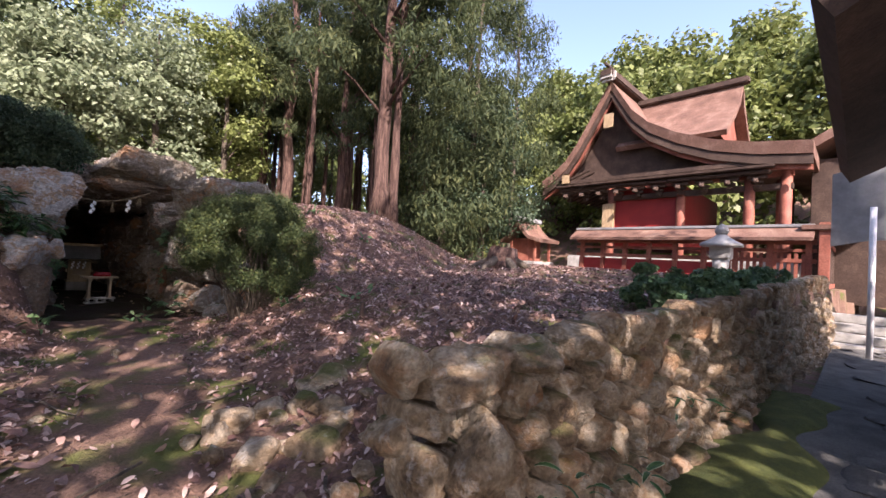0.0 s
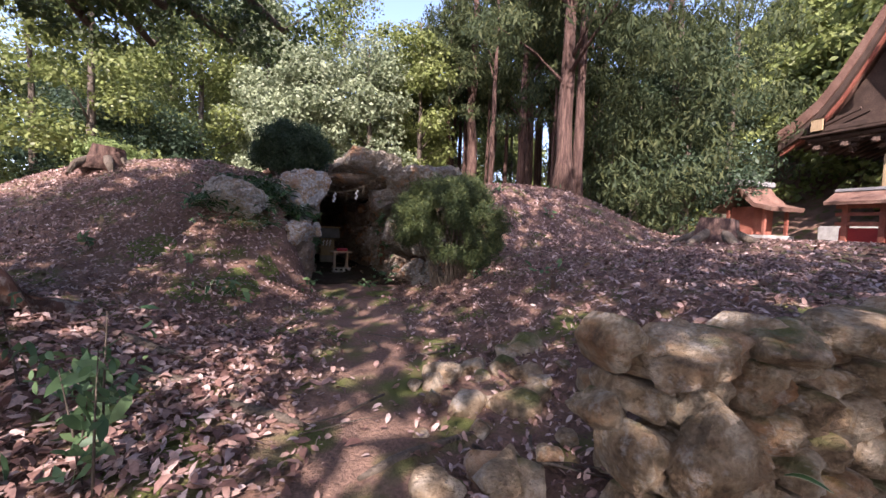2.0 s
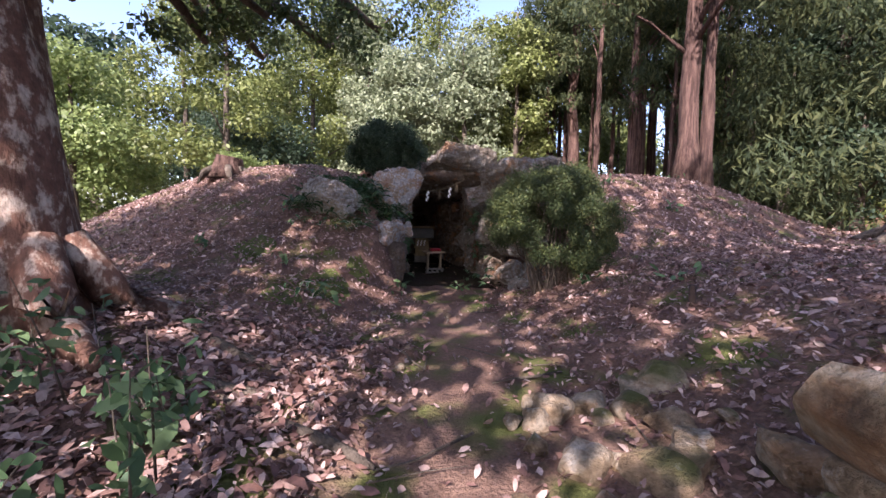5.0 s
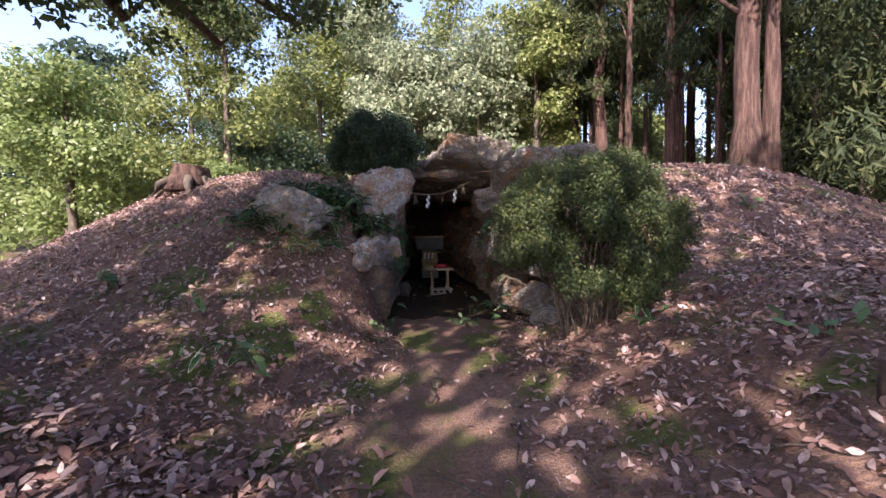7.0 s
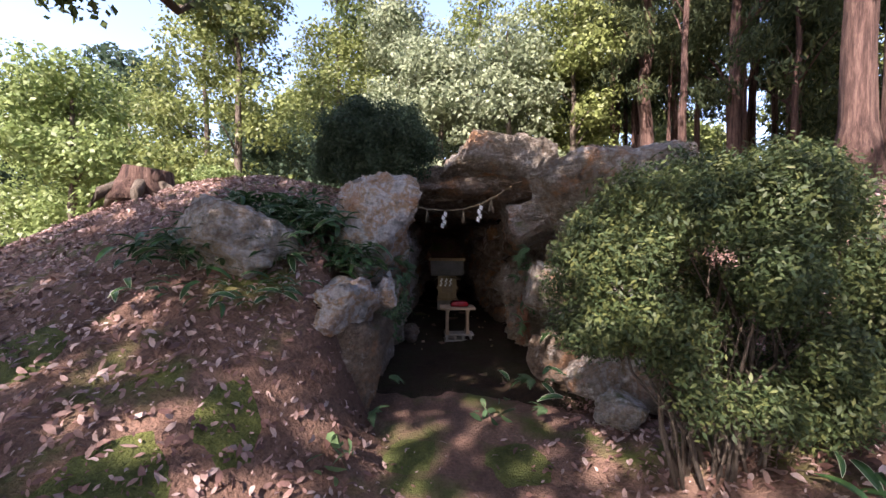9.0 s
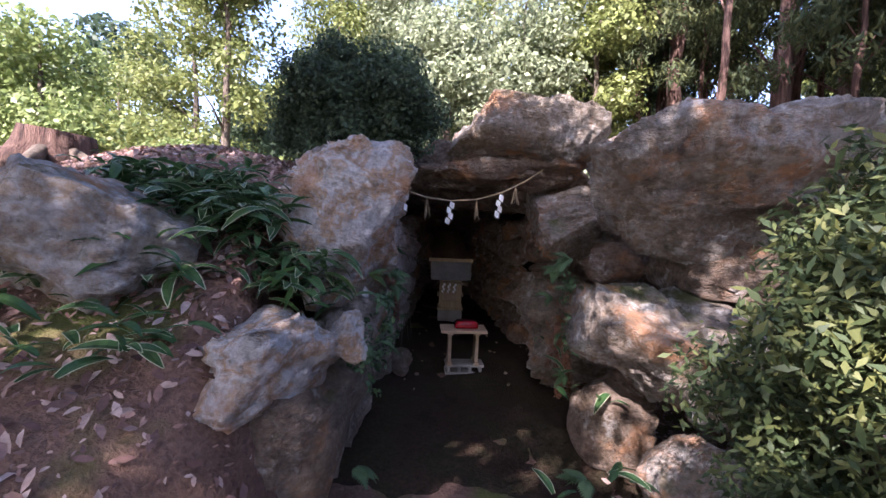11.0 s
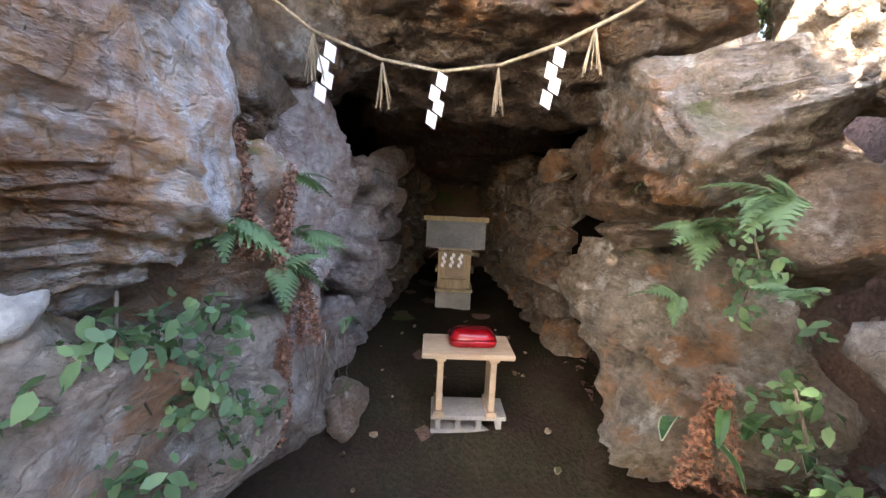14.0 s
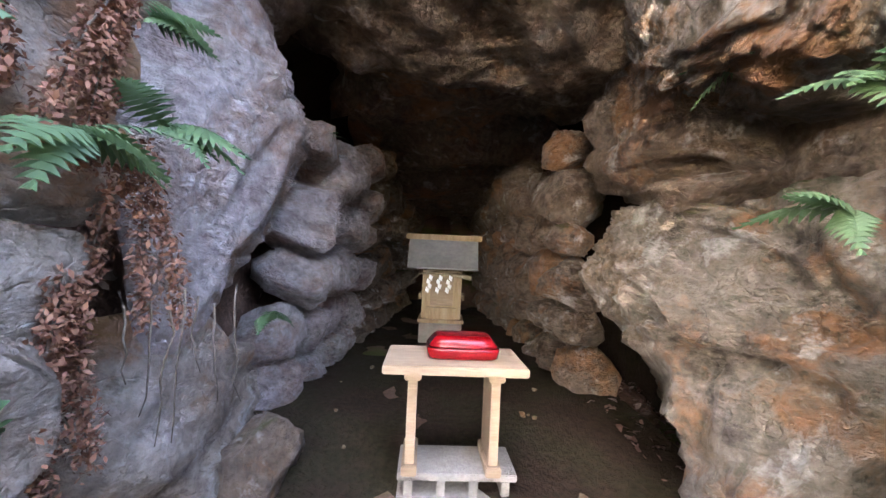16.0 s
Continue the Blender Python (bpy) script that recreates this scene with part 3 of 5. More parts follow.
# ---- plants ----
def leaf_cloud(name, mat, count, seed, centres, radii, size, flat=0.6, hollow=0.45, droop=0.2, long=1.7, oval=False):
    """Many small folded leaves in uneven clumps."""
    rs = np.random.RandomState(seed)
    centres, radii = np.array(centres, float), np.array(radii, float)
    w = radii ** 2
    pick = rs.choice(len(centres), count, p=w / w.sum())
    d = rs.normal(size=(count, 3))
    d /= np.linalg.norm(d, axis=1)[:, None]
    r = (hollow + (1 - hollow) * rs.rand(count) ** 0.6) * radii[pick] * (0.8 + 0.4 * rs.rand(count))
    p = centres[pick] + d * r[:, None] * np.array([1, 1, flat])
    n = d * 0.6 + rs.normal(size=(count, 3)) * 0.6 + np.array([0, 0, 0.5])
    n /= np.linalg.norm(n, axis=1)[:, None]
    a = np.cross(n, rs.normal(size=(count, 3)))
    a /= np.linalg.norm(a, axis=1)[:, None]
    a[:, 2] -= droop
    b = np.cross(n, a)
    s = (size * (0.6 + 0.8 * rs.rand(count)))[:, None]
    if oval:
        h = a * s * long
        q = np.stack([p - h * 0.5, p - h * 0.22 + b * s * 0.4 + n * s * 0.1, p + h * 0.15 + b * s * 0.38 + n * s * 0.1, p + h * 0.5 - n * s * 0.15, p + h * 0.15 - b * s * 0.38 + n * s * 0.1, p - h * 0.22 - b * s * 0.4 + n * s * 0.1], 1)
        return quads_data(name, q, mat, 6)
    q = np.stack([p - a * s * long * 0.5, p + b * s * 0.5 + n * s * 0.12, p + a * s * long * 0.5, p - b * s * 0.5 + n * s * 0.12], 1)
    return quads_data(name, q, mat)


def clumps(rnd, n, cx, cy, cz, rx, ry, rz, rmin, rmax):
    out, rad = [], []
    for _ in range(n):
        d = Vector((rnd.gauss(0, 1), rnd.gauss(0, 1), rnd.gauss(0, 1))).normalized() * rnd.random() ** 0.4
        out.append((cx + d.x * rx, cy + d.y * ry, cz + d.z * rz))
        rad.append(rnd.uniform(rmin, rmax))
    return out, rad


def tree(kind, seed, x, y, height, radius, bark, leaf, label, crown=(0.35, 1.0), crown_r=2.0, leaves=6000, leaf_size=0.12, n_clumps=26, lean=(0, 0), limbs=10, z=None, flare=1.5):
    rnd = random.Random(seed)
    top = thing(kind, label, "tree", pose(x, y, (on_ground(x, y) if z is None else z) - 0.1))
    pts, rad = [], []
    for i in range(13):
        t = i / 12
        pts.append((lean[0] * t * height + 0.12 * radius * rnd.gauss(0, 1) * t * 3, lean[1] * t * height + 0.12 * radius * rnd.gauss(0, 1) * t * 3, t * height))
        rad.append(radius * (1 - 0.8 * t) * (1 + (flare - 1) * math.exp(-t * height / 0.35)))
    part("trunk", tube_data("trunk", pts, rad, bark, 14, 0.25, seed), top)
    cs, rs = [], []
    for k in range(n_clumps):
        t = crown[0] + (crown[1] - crown[0]) * rnd.random() ** 0.8
        w = crown_r * (1.0 - 0.65 * ((t - crown[0]) / max(0.01, crown[1] - crown[0]))) * rnd.uniform(0.45, 1.0)
        a = rnd.uniform(0, 6.28)
        cs.append((lean[0] * t * height + math.cos(a) * w, lean[1] * t * height + math.sin(a) * w, t * height + rnd.uniform(-0.3, 0.3)))
        rs.append(crown_r * rnd.uniform(0.22, 0.42))
    for k in range(limbs):
        c = cs[k % len(cs)]
        t0 = max(0.1, (c[2] / height) - 0.12)
        s = Vector((lean[0] * t0 * height, lean[1] * t0 * height, t0 * height))
        e = Vector(c)
        mid = (s + e) / 2 + Vector((0, 0, 0.15))
        r0 = radius * (1 - 0.8 * t0) * 0.4
        part("limb", tube_data("limb", [s, mid, e], [r0, r0 * 0.6, r0 * 0.2], bark, 6, 0.1, k), top)
    needles = leaf is M_leaf_cedar
    part("crown", leaf_cloud("crown", leaf, leaves, seed, cs, rs, leaf_size * (0.45 if needles else 1.0), droop=0.6 if needles else 0.2, long=4.4 if needles else 1.7), top, kind="stuff")
    return top


# great mottled tree by the path, crown hanging over the camera
def mottled_tree():
    top = thing("mottled_tree", "broad old tree with mottled flaking bark and spreading roots", "tree", pose(-3.42, -5.2, on_ground(-3.42, -5.2) - 0.1))
    pts = [(0.25, 0.0, -0.1), (0.18, 0, 0.3), (0.1, 0, 0.8), (-0.02, 0, 1.5), (-0.15, 0, 2.4), (-0.2, 0.1, 3.4), (-0.1, 0.2, 4.6), (0.0, 0.3, 6.2), (0.1, 0.4, 8)]
    part("trunk", tube_data("trunk", pts, [0.54, 0.46, 0.41, 0.39, 0.39, 0.36, 0.3, 0.2, 0.08], M_bark_mottled, 24, 0.35, 2), top)
    for k in range(7):
        a = k * 0.9 + 0.3
        e = Vector((math.cos(a), math.sin(a), 0))
        part("root", tube_data("root", [(e.x * 0.25 + 0.2, e.y * 0.25, 0.7), (e.x * 0.5 + 0.2, e.y * 0.5, 0.31), (e.x * 0.8 + 0.2, e.y * 0.8, 0.12), (e.x * 1.25 + 0.2, e.y * 1.25, 0.0)], [0.13, 0.14, 0.11, 0.045], M_bark_mottled, 10, 0.3, k), top)
    rnd = random.Random(4)
    cs, rs = [], []
    # several limbs above the view are added to shade the passage and right boulders
    for lx, ly, lz in ((1.0, 2.5, 3.6), (0.0, 2.9, 3.4), (3.2, 1.0, 4.1), (-1.3, 2.3, 3.6), (2.3, 0.8, 4.2), (2.2, 0.5, 4.4), (2.5, 1.0, 4.3), (3.2, 0.7, 4.7), (3.7, 0.2, 4.6), (0.2, 4.4, 3.8), (1.4, 4.3, 4.0), (2.3, 4.0, 4.2), (2.0, 0.2, 4.4), (-1.8, -1.0, 4.6), (1.2, -2.2, 5.0), (-0.6, 4.0, 4.3), (0.4, 0.6, 6.8), (-2.5, -1.5, 5.2), (4.2, 1.6, 4.8), (2.2, 1.4, 4.4), (2.5, 1.7, 4.5), (1.9, 1.1, 4.6)):
        s = Vector((-0.15, 0.1, 2.9 + rnd.random() * 1.5))
        e = Vector((lx, ly, lz))
        mid = (s + e) / 2 + Vector((0, 0, 0.35))
        part("limb", tube_data("limb", [s, mid, e, e * 1.15], [0.13, 0.09, 0.05, 0.015], M_bark_grey, 8, 0.15, int(lx * 7)), top)
        for _ in range(7):
            k = rnd.uniform(0.55, 1.15)
            c = s.lerp(e, k)
            cs.append((c.x + rnd.gauss(0, 0.45), c.y + rnd.gauss(0, 0.45), c.z + 0.3 + rnd.gauss(0, 0.25)))
            rs.append(rnd.uniform(0.25, 0.55))
    # unseen dense clumps added to shade the mouth, bank, left mound and right boulders
    for cx_, cy_, cz_, w in ((0.63, -0.16, 6.2, 0.5), (0.2, 0.1, 6.5, 0.45), (1.0, -0.3, 6.0, 0.4), (0.4, -0.5, 5.9, 0.45), (0.1, -2.7, 5.4, 0.4), (-0.3, -2.5, 5.6, 0.4), (1.0, -1.3, 5.2, 0.5), (0.8, -0.9, 5.6, 0.5), (1.35, -1.0, 5.3, 0.45), (0.7, -1.6, 5.3, 0.4),
                             (-3.0, -1.7, 5.3, 0.5), (-2.2, -1.4, 5.4, 0.5), (-3.6, -1.0, 5.2, 0.5), (-1.4, -1.6, 5.5, 0.45), (-2.6, -0.6, 5.6, 0.45), (-4.2, -2.2, 5.4, 0.5), (-1.0, -0.8, 5.8, 0.45), (-3.4, -2.6, 5.3, 0.45), (2.4, -1.0, 5.8, 0.32), (2.95, -0.7, 5.9, 0.3), (2.7, -1.5, 5.6, 0.3)):
        for _ in range(6):
            cs.append((cx_ + rnd.gauss(0, 0.25), cy_ + rnd.gauss(0, 0.25), cz_ + rnd.gauss(0, 0.25)))
            rs.append(w * rnd.uniform(0.7, 1.1))
    part("crown", leaf_cloud("crown", M_leaf_over, 60000, 5, cs, rs, 0.05, hollow=0.1), top, kind="stuff")
    return top


mottled_tree()

# cedars and other trunks on the mound and beyond
M_C, M_G = M_bark_cedar, M_bark_grey
random.seed(3)
CEDAR = "tall cedar with reddish shaggy bark and dark needles"
tree("cedar", 11, 7.05, 2.4, 15, 0.26, M_C, M_leaf_cedar, "twin-stemmed old cedar with reddish fibrous bark", (0.3, 1), 3.2, 22000, 0.1, 44, flare=1.7)
tree("cedar", 12, 7.42, 2.15, 13, 0.17, M_C, M_leaf_cedar, "slim cedar pressed against a larger trunk", (0.3, 1), 2.6, 16000, 0.1, 34)
for k, (tx, ty, r, h) in enumerate([(7.3, 11.3, 0.33, 16), (8.6, 8.2, 0.22, 14), (6.0, 11.5, 0.16, 12), (8.0, 14, 0.2, 13), (9.2, 13, 0.16, 13), (10.1, 10.2, 0.28, 15), (11.5, 9.5, 0.2, 14), (7.6, 16, 0.2, 14), (12.5, 13, 0.22, 15), (13.4, 9, 0.2, 15), (10.5, 16, 0.2, 15), (5.6, 15, 0.16, 13), (14.5, 6, 0.25, 15), (9.6, 7.0, 0.12, 10)]):
    tree("cedar", 20 + k, tx, ty, h, r, M_C, M_leaf_cedar, CEDAR, (0.45, 1), 2.2, 8000, 0.1, 28, limbs=6, lean=(random.uniform(-0.02, 0.02), 0))


rnd = random.Random(41)
for k in range(12):
    th, r = radians(rnd.uniform(18, 40)), rnd.uniform(14, 24)
    tree("cedar", 150 + k, r * math.sin(th), -6 + r * math.cos(th), rnd.uniform(12, 16), rnd.uniform(0.1, 0.17), M_C, M_leaf_cedar, "slender straight cedar in the dim wood", (0.55, 1), 1.8, 4000, 0.1, 18, limbs=4, lean=(rnd.uniform(-0.02, 0.02), 0))


# background belt of broadleaf trees
def far_tree(x, y, h, seed, leaf, label, crown_r=3.0, leaves=7000, size=0.2, low=0.05):
    return tree("broadleaf_tree", seed, x, y, h, 0.18, M_G, leaf, label, (low, 1), crown_r, leaves, size, 46, limbs=5)


PALE, DARK, BRIGHT = "pale glossy evergreen tree in full sun", "dense dark evergreen tree at the wood's edge", "bright yellow-green broadleaf tree"
for k, (tx, ty, h, r, lf, lb) in enumerate([
        (-1.0, 9.6, 7.0, 2.6, M_leaf_pale, PALE), (1.6, 10.0, 8.0, 2.7, M_leaf_pale, PALE), (-3.0, 12.0, 7.5, 2.6, M_leaf_pale, PALE), (4.2, 10.8, 10.5, 2.6, M_leaf_bright, BRIGHT),
        (0.6, 15, 14, 4.0, M_leaf_bright, BRIGHT), (-4.5, 17, 13, 3.8, M_leaf_bright, BRIGHT), (-7.0, 11.5, 5.0, 2.8, M_leaf_dark, DARK), (-10.0, 13.5, 5.6, 3.0, M_leaf_dark, DARK),
        (-9.5, 20, 13, 3.5, M_leaf_bright, BRIGHT), (-14, 19, 9, 4, M_leaf_dark, DARK), (-6, 23, 15, 4.2, M_leaf_bright, BRIGHT), (-17, 11, 6.5, 3.5, M_leaf_bamboo, "feathery light-green bamboo thicket"),
        (-13.5, 7.5, 6.5, 3.0, M_leaf_bamboo, "feathery light-green bamboo thicket"), (-21, 18, 10, 5, M_leaf_bright, BRIGHT),
        (-8.8, 9.5, 12, 3.0, M_leaf_bright, BRIGHT), (-6.2, 13.5, 13, 3.2, M_leaf_bright, BRIGHT), (-12.5, 13, 13, 3.4, M_leaf_bright, BRIGHT), (-3.2, 13.5, 12, 3.0, M_leaf_pale, PALE),
        (12.2, 3.0, 13, 2.8, M_leaf_cedar, DARK), (17.2, 4.6, 15, 3.4, M_leaf_cedar, DARK), (11, 3.4, 5, 2.8, M_leaf_cedar, DARK), (13.2, 3.2, 7, 3.0, M_leaf_dark, DARK), (15.5, 6.5, 8.5, 3.2, M_leaf_dark, DARK),
        (12.5, 6.5, 10, 3.0, M_leaf_cedar, DARK), (18.5, 9, 12, 4, M_leaf_cedar, DARK), (14.5, 10, 14, 3.6, M_leaf_cedar, DARK),
        (5.0, 19, 12, 3.4, M_leaf_bright, BRIGHT), (9.5, 20.5, 11, 3.4, M_leaf_bright, BRIGHT), (13.5, 19, 12, 3.4, M_leaf_bright, BRIGHT), (17.5, 15.5, 12, 3.4, M_leaf_bright, BRIGHT), (7.5, 24, 13, 3.6, M_leaf_bright, BRIGHT), (13, 25, 13, 3.6, M_leaf_bright, BRIGHT), (3.4, 13.2, 11, 2.6, M_leaf_bright, BRIGHT)]):
    far_tree(tx, ty, h, 60 + k, lf, lb, r, 16500 if h > 9 else 14500, 0.1 if lf is not M_leaf_dark else 0.088)
hill = [far_tree(30, 14, 13, 90, M_leaf_bright, "lush green tree on the far hillside", 5, 9500, 0.27), far_tree(27, 27, 15, 91, M_leaf_bright, BRIGHT, 5, 7500, 0.3),
        far_tree(-26, 24, 15, 92, M_leaf_dark, DARK, 5.5, 7500, 0.32)]
for k, (hx, hy) in enumerate([(32, 7), (35, 2), (42, -3), (36, 13), (34, 21), (42, 10), (46, 4), (50, -9), (27, 18), (38, 6), (40, 17), (29, -2), (30, -8), (29, 3)]):
    copy_thing(hill[0], pose(hx, hy, on_ground(hx, hy) - 0.3, 0, 0, k * 77))
for k, (hx, hy) in enumerate([(-2, 27), (-6, 33), (4, 40), (14, 44), (22, 40), (34, 34), (-15, 30), (28, 44)]):
    copy_thing(hill[1], pose(hx, hy, -0.5, 0, 0, k * 61))
for k, (hx, hy) in enumerate([(-34, 14), (-30, 4), (-36, -6), (-24, 36), (-38, 26), (-10, 38)]):
    copy_thing(hill[2], pose(hx, hy, -0.5, 0, 0, k * 47))
# unseen shade trees on the south side of the lane, added to dapple the sunlight
for k, (tx, ty, h, n) in enumerate([(-9.5, -12, 11, 2600), (-5.2, -13.5, 11, 2600), (-1.2, -15, 12, 2900), (3.4, -16.5, 12, 3000), (-13, -7.5, 11, 2400), (0.8, -12.2, 15, 3400), (5.5, -18.5, 18, 3600)]):
    tree("shade_tree", 120 + k, tx, ty, h, 0.26, M_G, M_leaf_dark, "unseen tall leafy tree added to dapple the sunlight", (0.45 if h > 13 else 0.4, 1), 3.9, n, 0.18, 80)


def bush(x, y, z, rx, ry, rz, seed, leaf, label, count=9000, size=0.045, stems=14, bare=-1.0, name="bush", n_clumps=60, long=1.7):
    rnd = random.Random(seed)
    top = thing(name, label, "bush", pose(x, y, z))
    cs, rs = [], []
    for _ in range(n_clumps):
        d = Vector((rnd.gauss(0, 1), rnd.gauss(0, 1), rnd.gauss(0, 1))).normalized()
        k = rnd.uniform(0.62, 0.9)
        if d.z < bare - 0.4 * d.x:
            d.z = abs(d.z)
        cs.append((d.x * rx * k, d.y * ry * k, rz + d.z * rz * k))
        rs.append(min(rx, ry, rz) * rnd.uniform(0.2, 0.4))
    part("foliage", leaf_cloud("foliage", leaf, count, seed, cs, rs, size, 1.0, 0.15, long=long), top, kind="stuff")
    for k in range(stems):
        a, w = rnd.uniform(0, 6.28), rnd.uniform(0.1, 0.45)
        jx, jy, thick = rnd.gauss(0, 0.07) * rx, rnd.gauss(0, 0.07) * ry, rnd.uniform(0.45, 1.25)
        part("stem", tube_data("stem", [(math.cos(a) * w * rx * 0.6, math.sin(a) * w * ry * 0.6, -0.08), (math.cos(a) * w * rx * 0.7 + jx, math.sin(a) * w * ry * 0.7 + jy, rz * 0.25), (math.cos(a) * w * rx - jx, math.sin(a) * w * ry - jy, rz * 0.55), (math.cos(a) * 1.6 * w * rx + jx * 2, math.sin(a) * 1.6 * w * ry + jy * 2, rz * rnd.uniform(0.9, 1.4))], [0.014 * thick, 0.012 * thick, 0.009 * thick, 0.004], M_bark_grey, 6, 0.1, k), top)
    return top


bush(1.45, -3.08, 0.2, 0.98, 0.46, 0.86, 5, M_leaf_bush, "dense clipped evergreen bush beside the tomb mouth", 170000, 0.0105, 46, -0.68, n_clumps=170, long=2.8)
# the capstone clump gets the dark leaf colour in place of tree shade
bush(-1.0, -0.45, 1.9, 0.78, 0.6, 0.56, 6, M_leaf_dark, "dense evergreen clump on the capstone, dark leaves for its shade", 60000, 0.02, n_clumps=110)
bush(-5.7, 3.5, 1.8, 0.8, 0.8, 0.62, 7, M_leaf_bamboo, "light-green feathery shrub on the mound", 9000, 0.04)
for k, (bx, by, s) in enumerate([(4.6, -7.2, 0.55), (5.6, -7.35, 0.65), (6.7, -7.4, 0.6), (7.8, -7.5, 0.55), (9.0, -7.6, 0.6), (9.8, -5.2, 0.4)]):
    bush(bx, by, on_ground(bx, by + 0.3), s, s * 0.7, s * 0.36, 300 + k, M_fern, "low spreading green shrub on the terrace edge", 5000, 0.04, 5, name="shrub")


def stump(x, y, h, r, label, spread=2.5):
    top = thing("tree_stump", label, "stump", pose(x, y, on_ground(x, y) - 0.05))
    part("stump_body", tube_data("stump_body", [(0, 0, 0), (0, 0, 0.15), (0, 0.02, h * 0.6), (0.02, 0.02, h)], [r * 1.3, r * 1.05, r * 0.95, r * 0.85], M_bark_cedar, 16, 0.4, 5), top)
    for k in range(6):
        a = k * 1.05
        part("root", tube_data("root", [(math.cos(a) * r * 0.7, math.sin(a) * r * 0.7, h * 0.45), (math.cos(a) * r * 1.5, math.sin(a) * r * 1.5, h * 0.16), (math.cos(a) * r * spread, math.sin(a) * r * spread, -0.12)], [r * 0.25, r * 0.22, r * 0.08], M_bark_grey, 8, 0.2, k), top)


stump(-4.1, -0.3, 0.42, 0.3, "rotting mossy tree stump on the mound", 1.9)
stump(8.2, -2.1, 0.6, 0.45, "splintered grey stump with exposed roots")


def frond_data(length, width, mat, pairs=11, sag=0.5):
    """A fern frond along +x: toothed leaflets on one midrib, shortening to the tip."""
    v, f = [], []
    for k in range(pairs + 1):
        t = k / pairs
        v.append((length * t, 0, length * (0.45 * t - sag * t * t)))
    for k in range(pairs):
        t = (k + 0.5) / pairs
        w = width * (0.55 + 0.9 * t if t < 0.35 else 0.87 * (1 - (t - 0.35) / 0.65) ** 0.8) + 0.004
        x, z, d = length * t, length * (0.45 * t - sag * t * t), length / pairs
        for s in (-1, 1):
            n0 = len(v)
            v += [(x - d * 0.45, s * w * 0.45, z + 0.03 * w), (x + d * 0.25, s * w * 0.75, z - 0.06 * w), (x + d * 0.9, s * w, z - 0.25 * w), (x + d * 0.75, s * w * 0.5, z - 0.02 * w)]
            f.append((k, n0, n0 + 1, n0 + 2, n0 + 3, k + 1) if s > 0 else (k + 1, n0 + 3, n0 + 2, n0 + 1, n0, k))
    return mesh_data("frond", v, f, mat, False)


FROND = frond_data(0.22, 0.075, M_fern)


def fern(x, y, z, face, size=1.0, n=5, seed=0):
    """face: degrees round z towards which the fronds lean."""
    rnd = random.Random(seed)
    top = thing("fern", "fresh green fern growing from the stones", "fern", pose(x, y, z), "passage ferns")
    for k in range(n):
        s = size * rnd.uniform(0.45, 0.85)
        part("frond", FROND, top, m=pose(0, 0, 0, rnd.uniform(-35, 35), rnd.uniform(-20, 40), face + rnd.uniform(-75, 75)) @ Matrix.Scale(s, 4))


def withered_fern(x, y, z, drop, seed):
    """Curled brown fronds that hang down the stones."""
    rnd = random.Random(seed)
    top = thing("withered_fern", "withered brown fern hanging down the stones", "fern", pose(x, y, z), "withered ferns")
    for k in range(3):
        dx, dy = rnd.gauss(0, 0.05), rnd.gauss(0, 0.07)
        part("stalk", tube_data("stalk", [(0, 0, 0), (dx * 0.5, dy * 0.5, -drop * 0.4), (dx, dy, -drop)], [0.003, 0.0025, 0.001], M_bark_grey, 5), top)
        cs = [(dx * t, dy * t, -drop * t) for t in np.linspace(0.1, 1, 7)]
        part("dry_frond", leaf_cloud("dry_frond", M_dry_fern, 800, seed * 3 + k, cs, [0.03] * 7, 0.0065, 1.6, 0.1, long=2.2), top, kind="stuff")


for k, (x, y, z, f, s, n) in enumerate([
        (-0.62, -1.0, 1.15, 0, 1.1, 6), (-0.6, -0.72, 0.98, -10, 1.0, 6), (-0.66, -0.52, 1.28, -10, 0.9, 5), (-0.64, -0.5, 1.06, -20, 1.0, 6), (-0.72, 0.57, 1.36, 0, 0.6, 5),
        (-0.64, -0.02, 0.58, -20, 0.7, 5), (-0.5, -1.5, 0.75, -10, 0.9, 5), (-0.5, -2.0, 0.25, -10, 0.8, 6), (0.74, -0.2, 1.35, 190, 1.0, 5), (0.76, -0.5, 1.16, 200, 1.2, 6),
        (0.72, -0.5, 0.92, 190, 0.9, 5), (0.78, -0.8, 1.27, 200, 1.1, 7), (0.75, -0.95, 1.05, 180, 0.9, 5), (0.66, -1.9, 0.22, 190, 0.9, 7), (0.7, -1.2, 0.5, 180, 0.8, 5), (-0.52, -1.75, 1.2, 0, 0.7, 5),
        (0.7, -2.3, 0.15, 200, 0.8, 6), (-0.55, -2.45, 0.15, 0, 0.7, 5)]):
    fern(x, y, z, f, s, n, 400 + k)
for k, (x, y, z, f) in enumerate([(-0.62, -0.62, 1.3, 0), (-0.6, -0.6, 1.0, 0), (-0.6, -0.72, 0.75, 0), (-0.66, -0.85, 1.4, 0), (0.74, -0.75, 0.75, 180), (0.72, -1.15, 0.65, 180)]):
    withered_fern(x, y, z, 0.34, 500 + k)

M_sasa = leaf_mat("bamboo_grass_leaf", [(0.02, 0.06, 0.02), (0.035, 0.085, 0.03), (0.06, 0.12, 0.035)], 0.3, 0.4)
M_sasa_edge = leaf_mat("pale_leaf_margin", [(0.4, 0.42, 0.28), (0.5, 0.52, 0.36)], 0.3, 0.5)


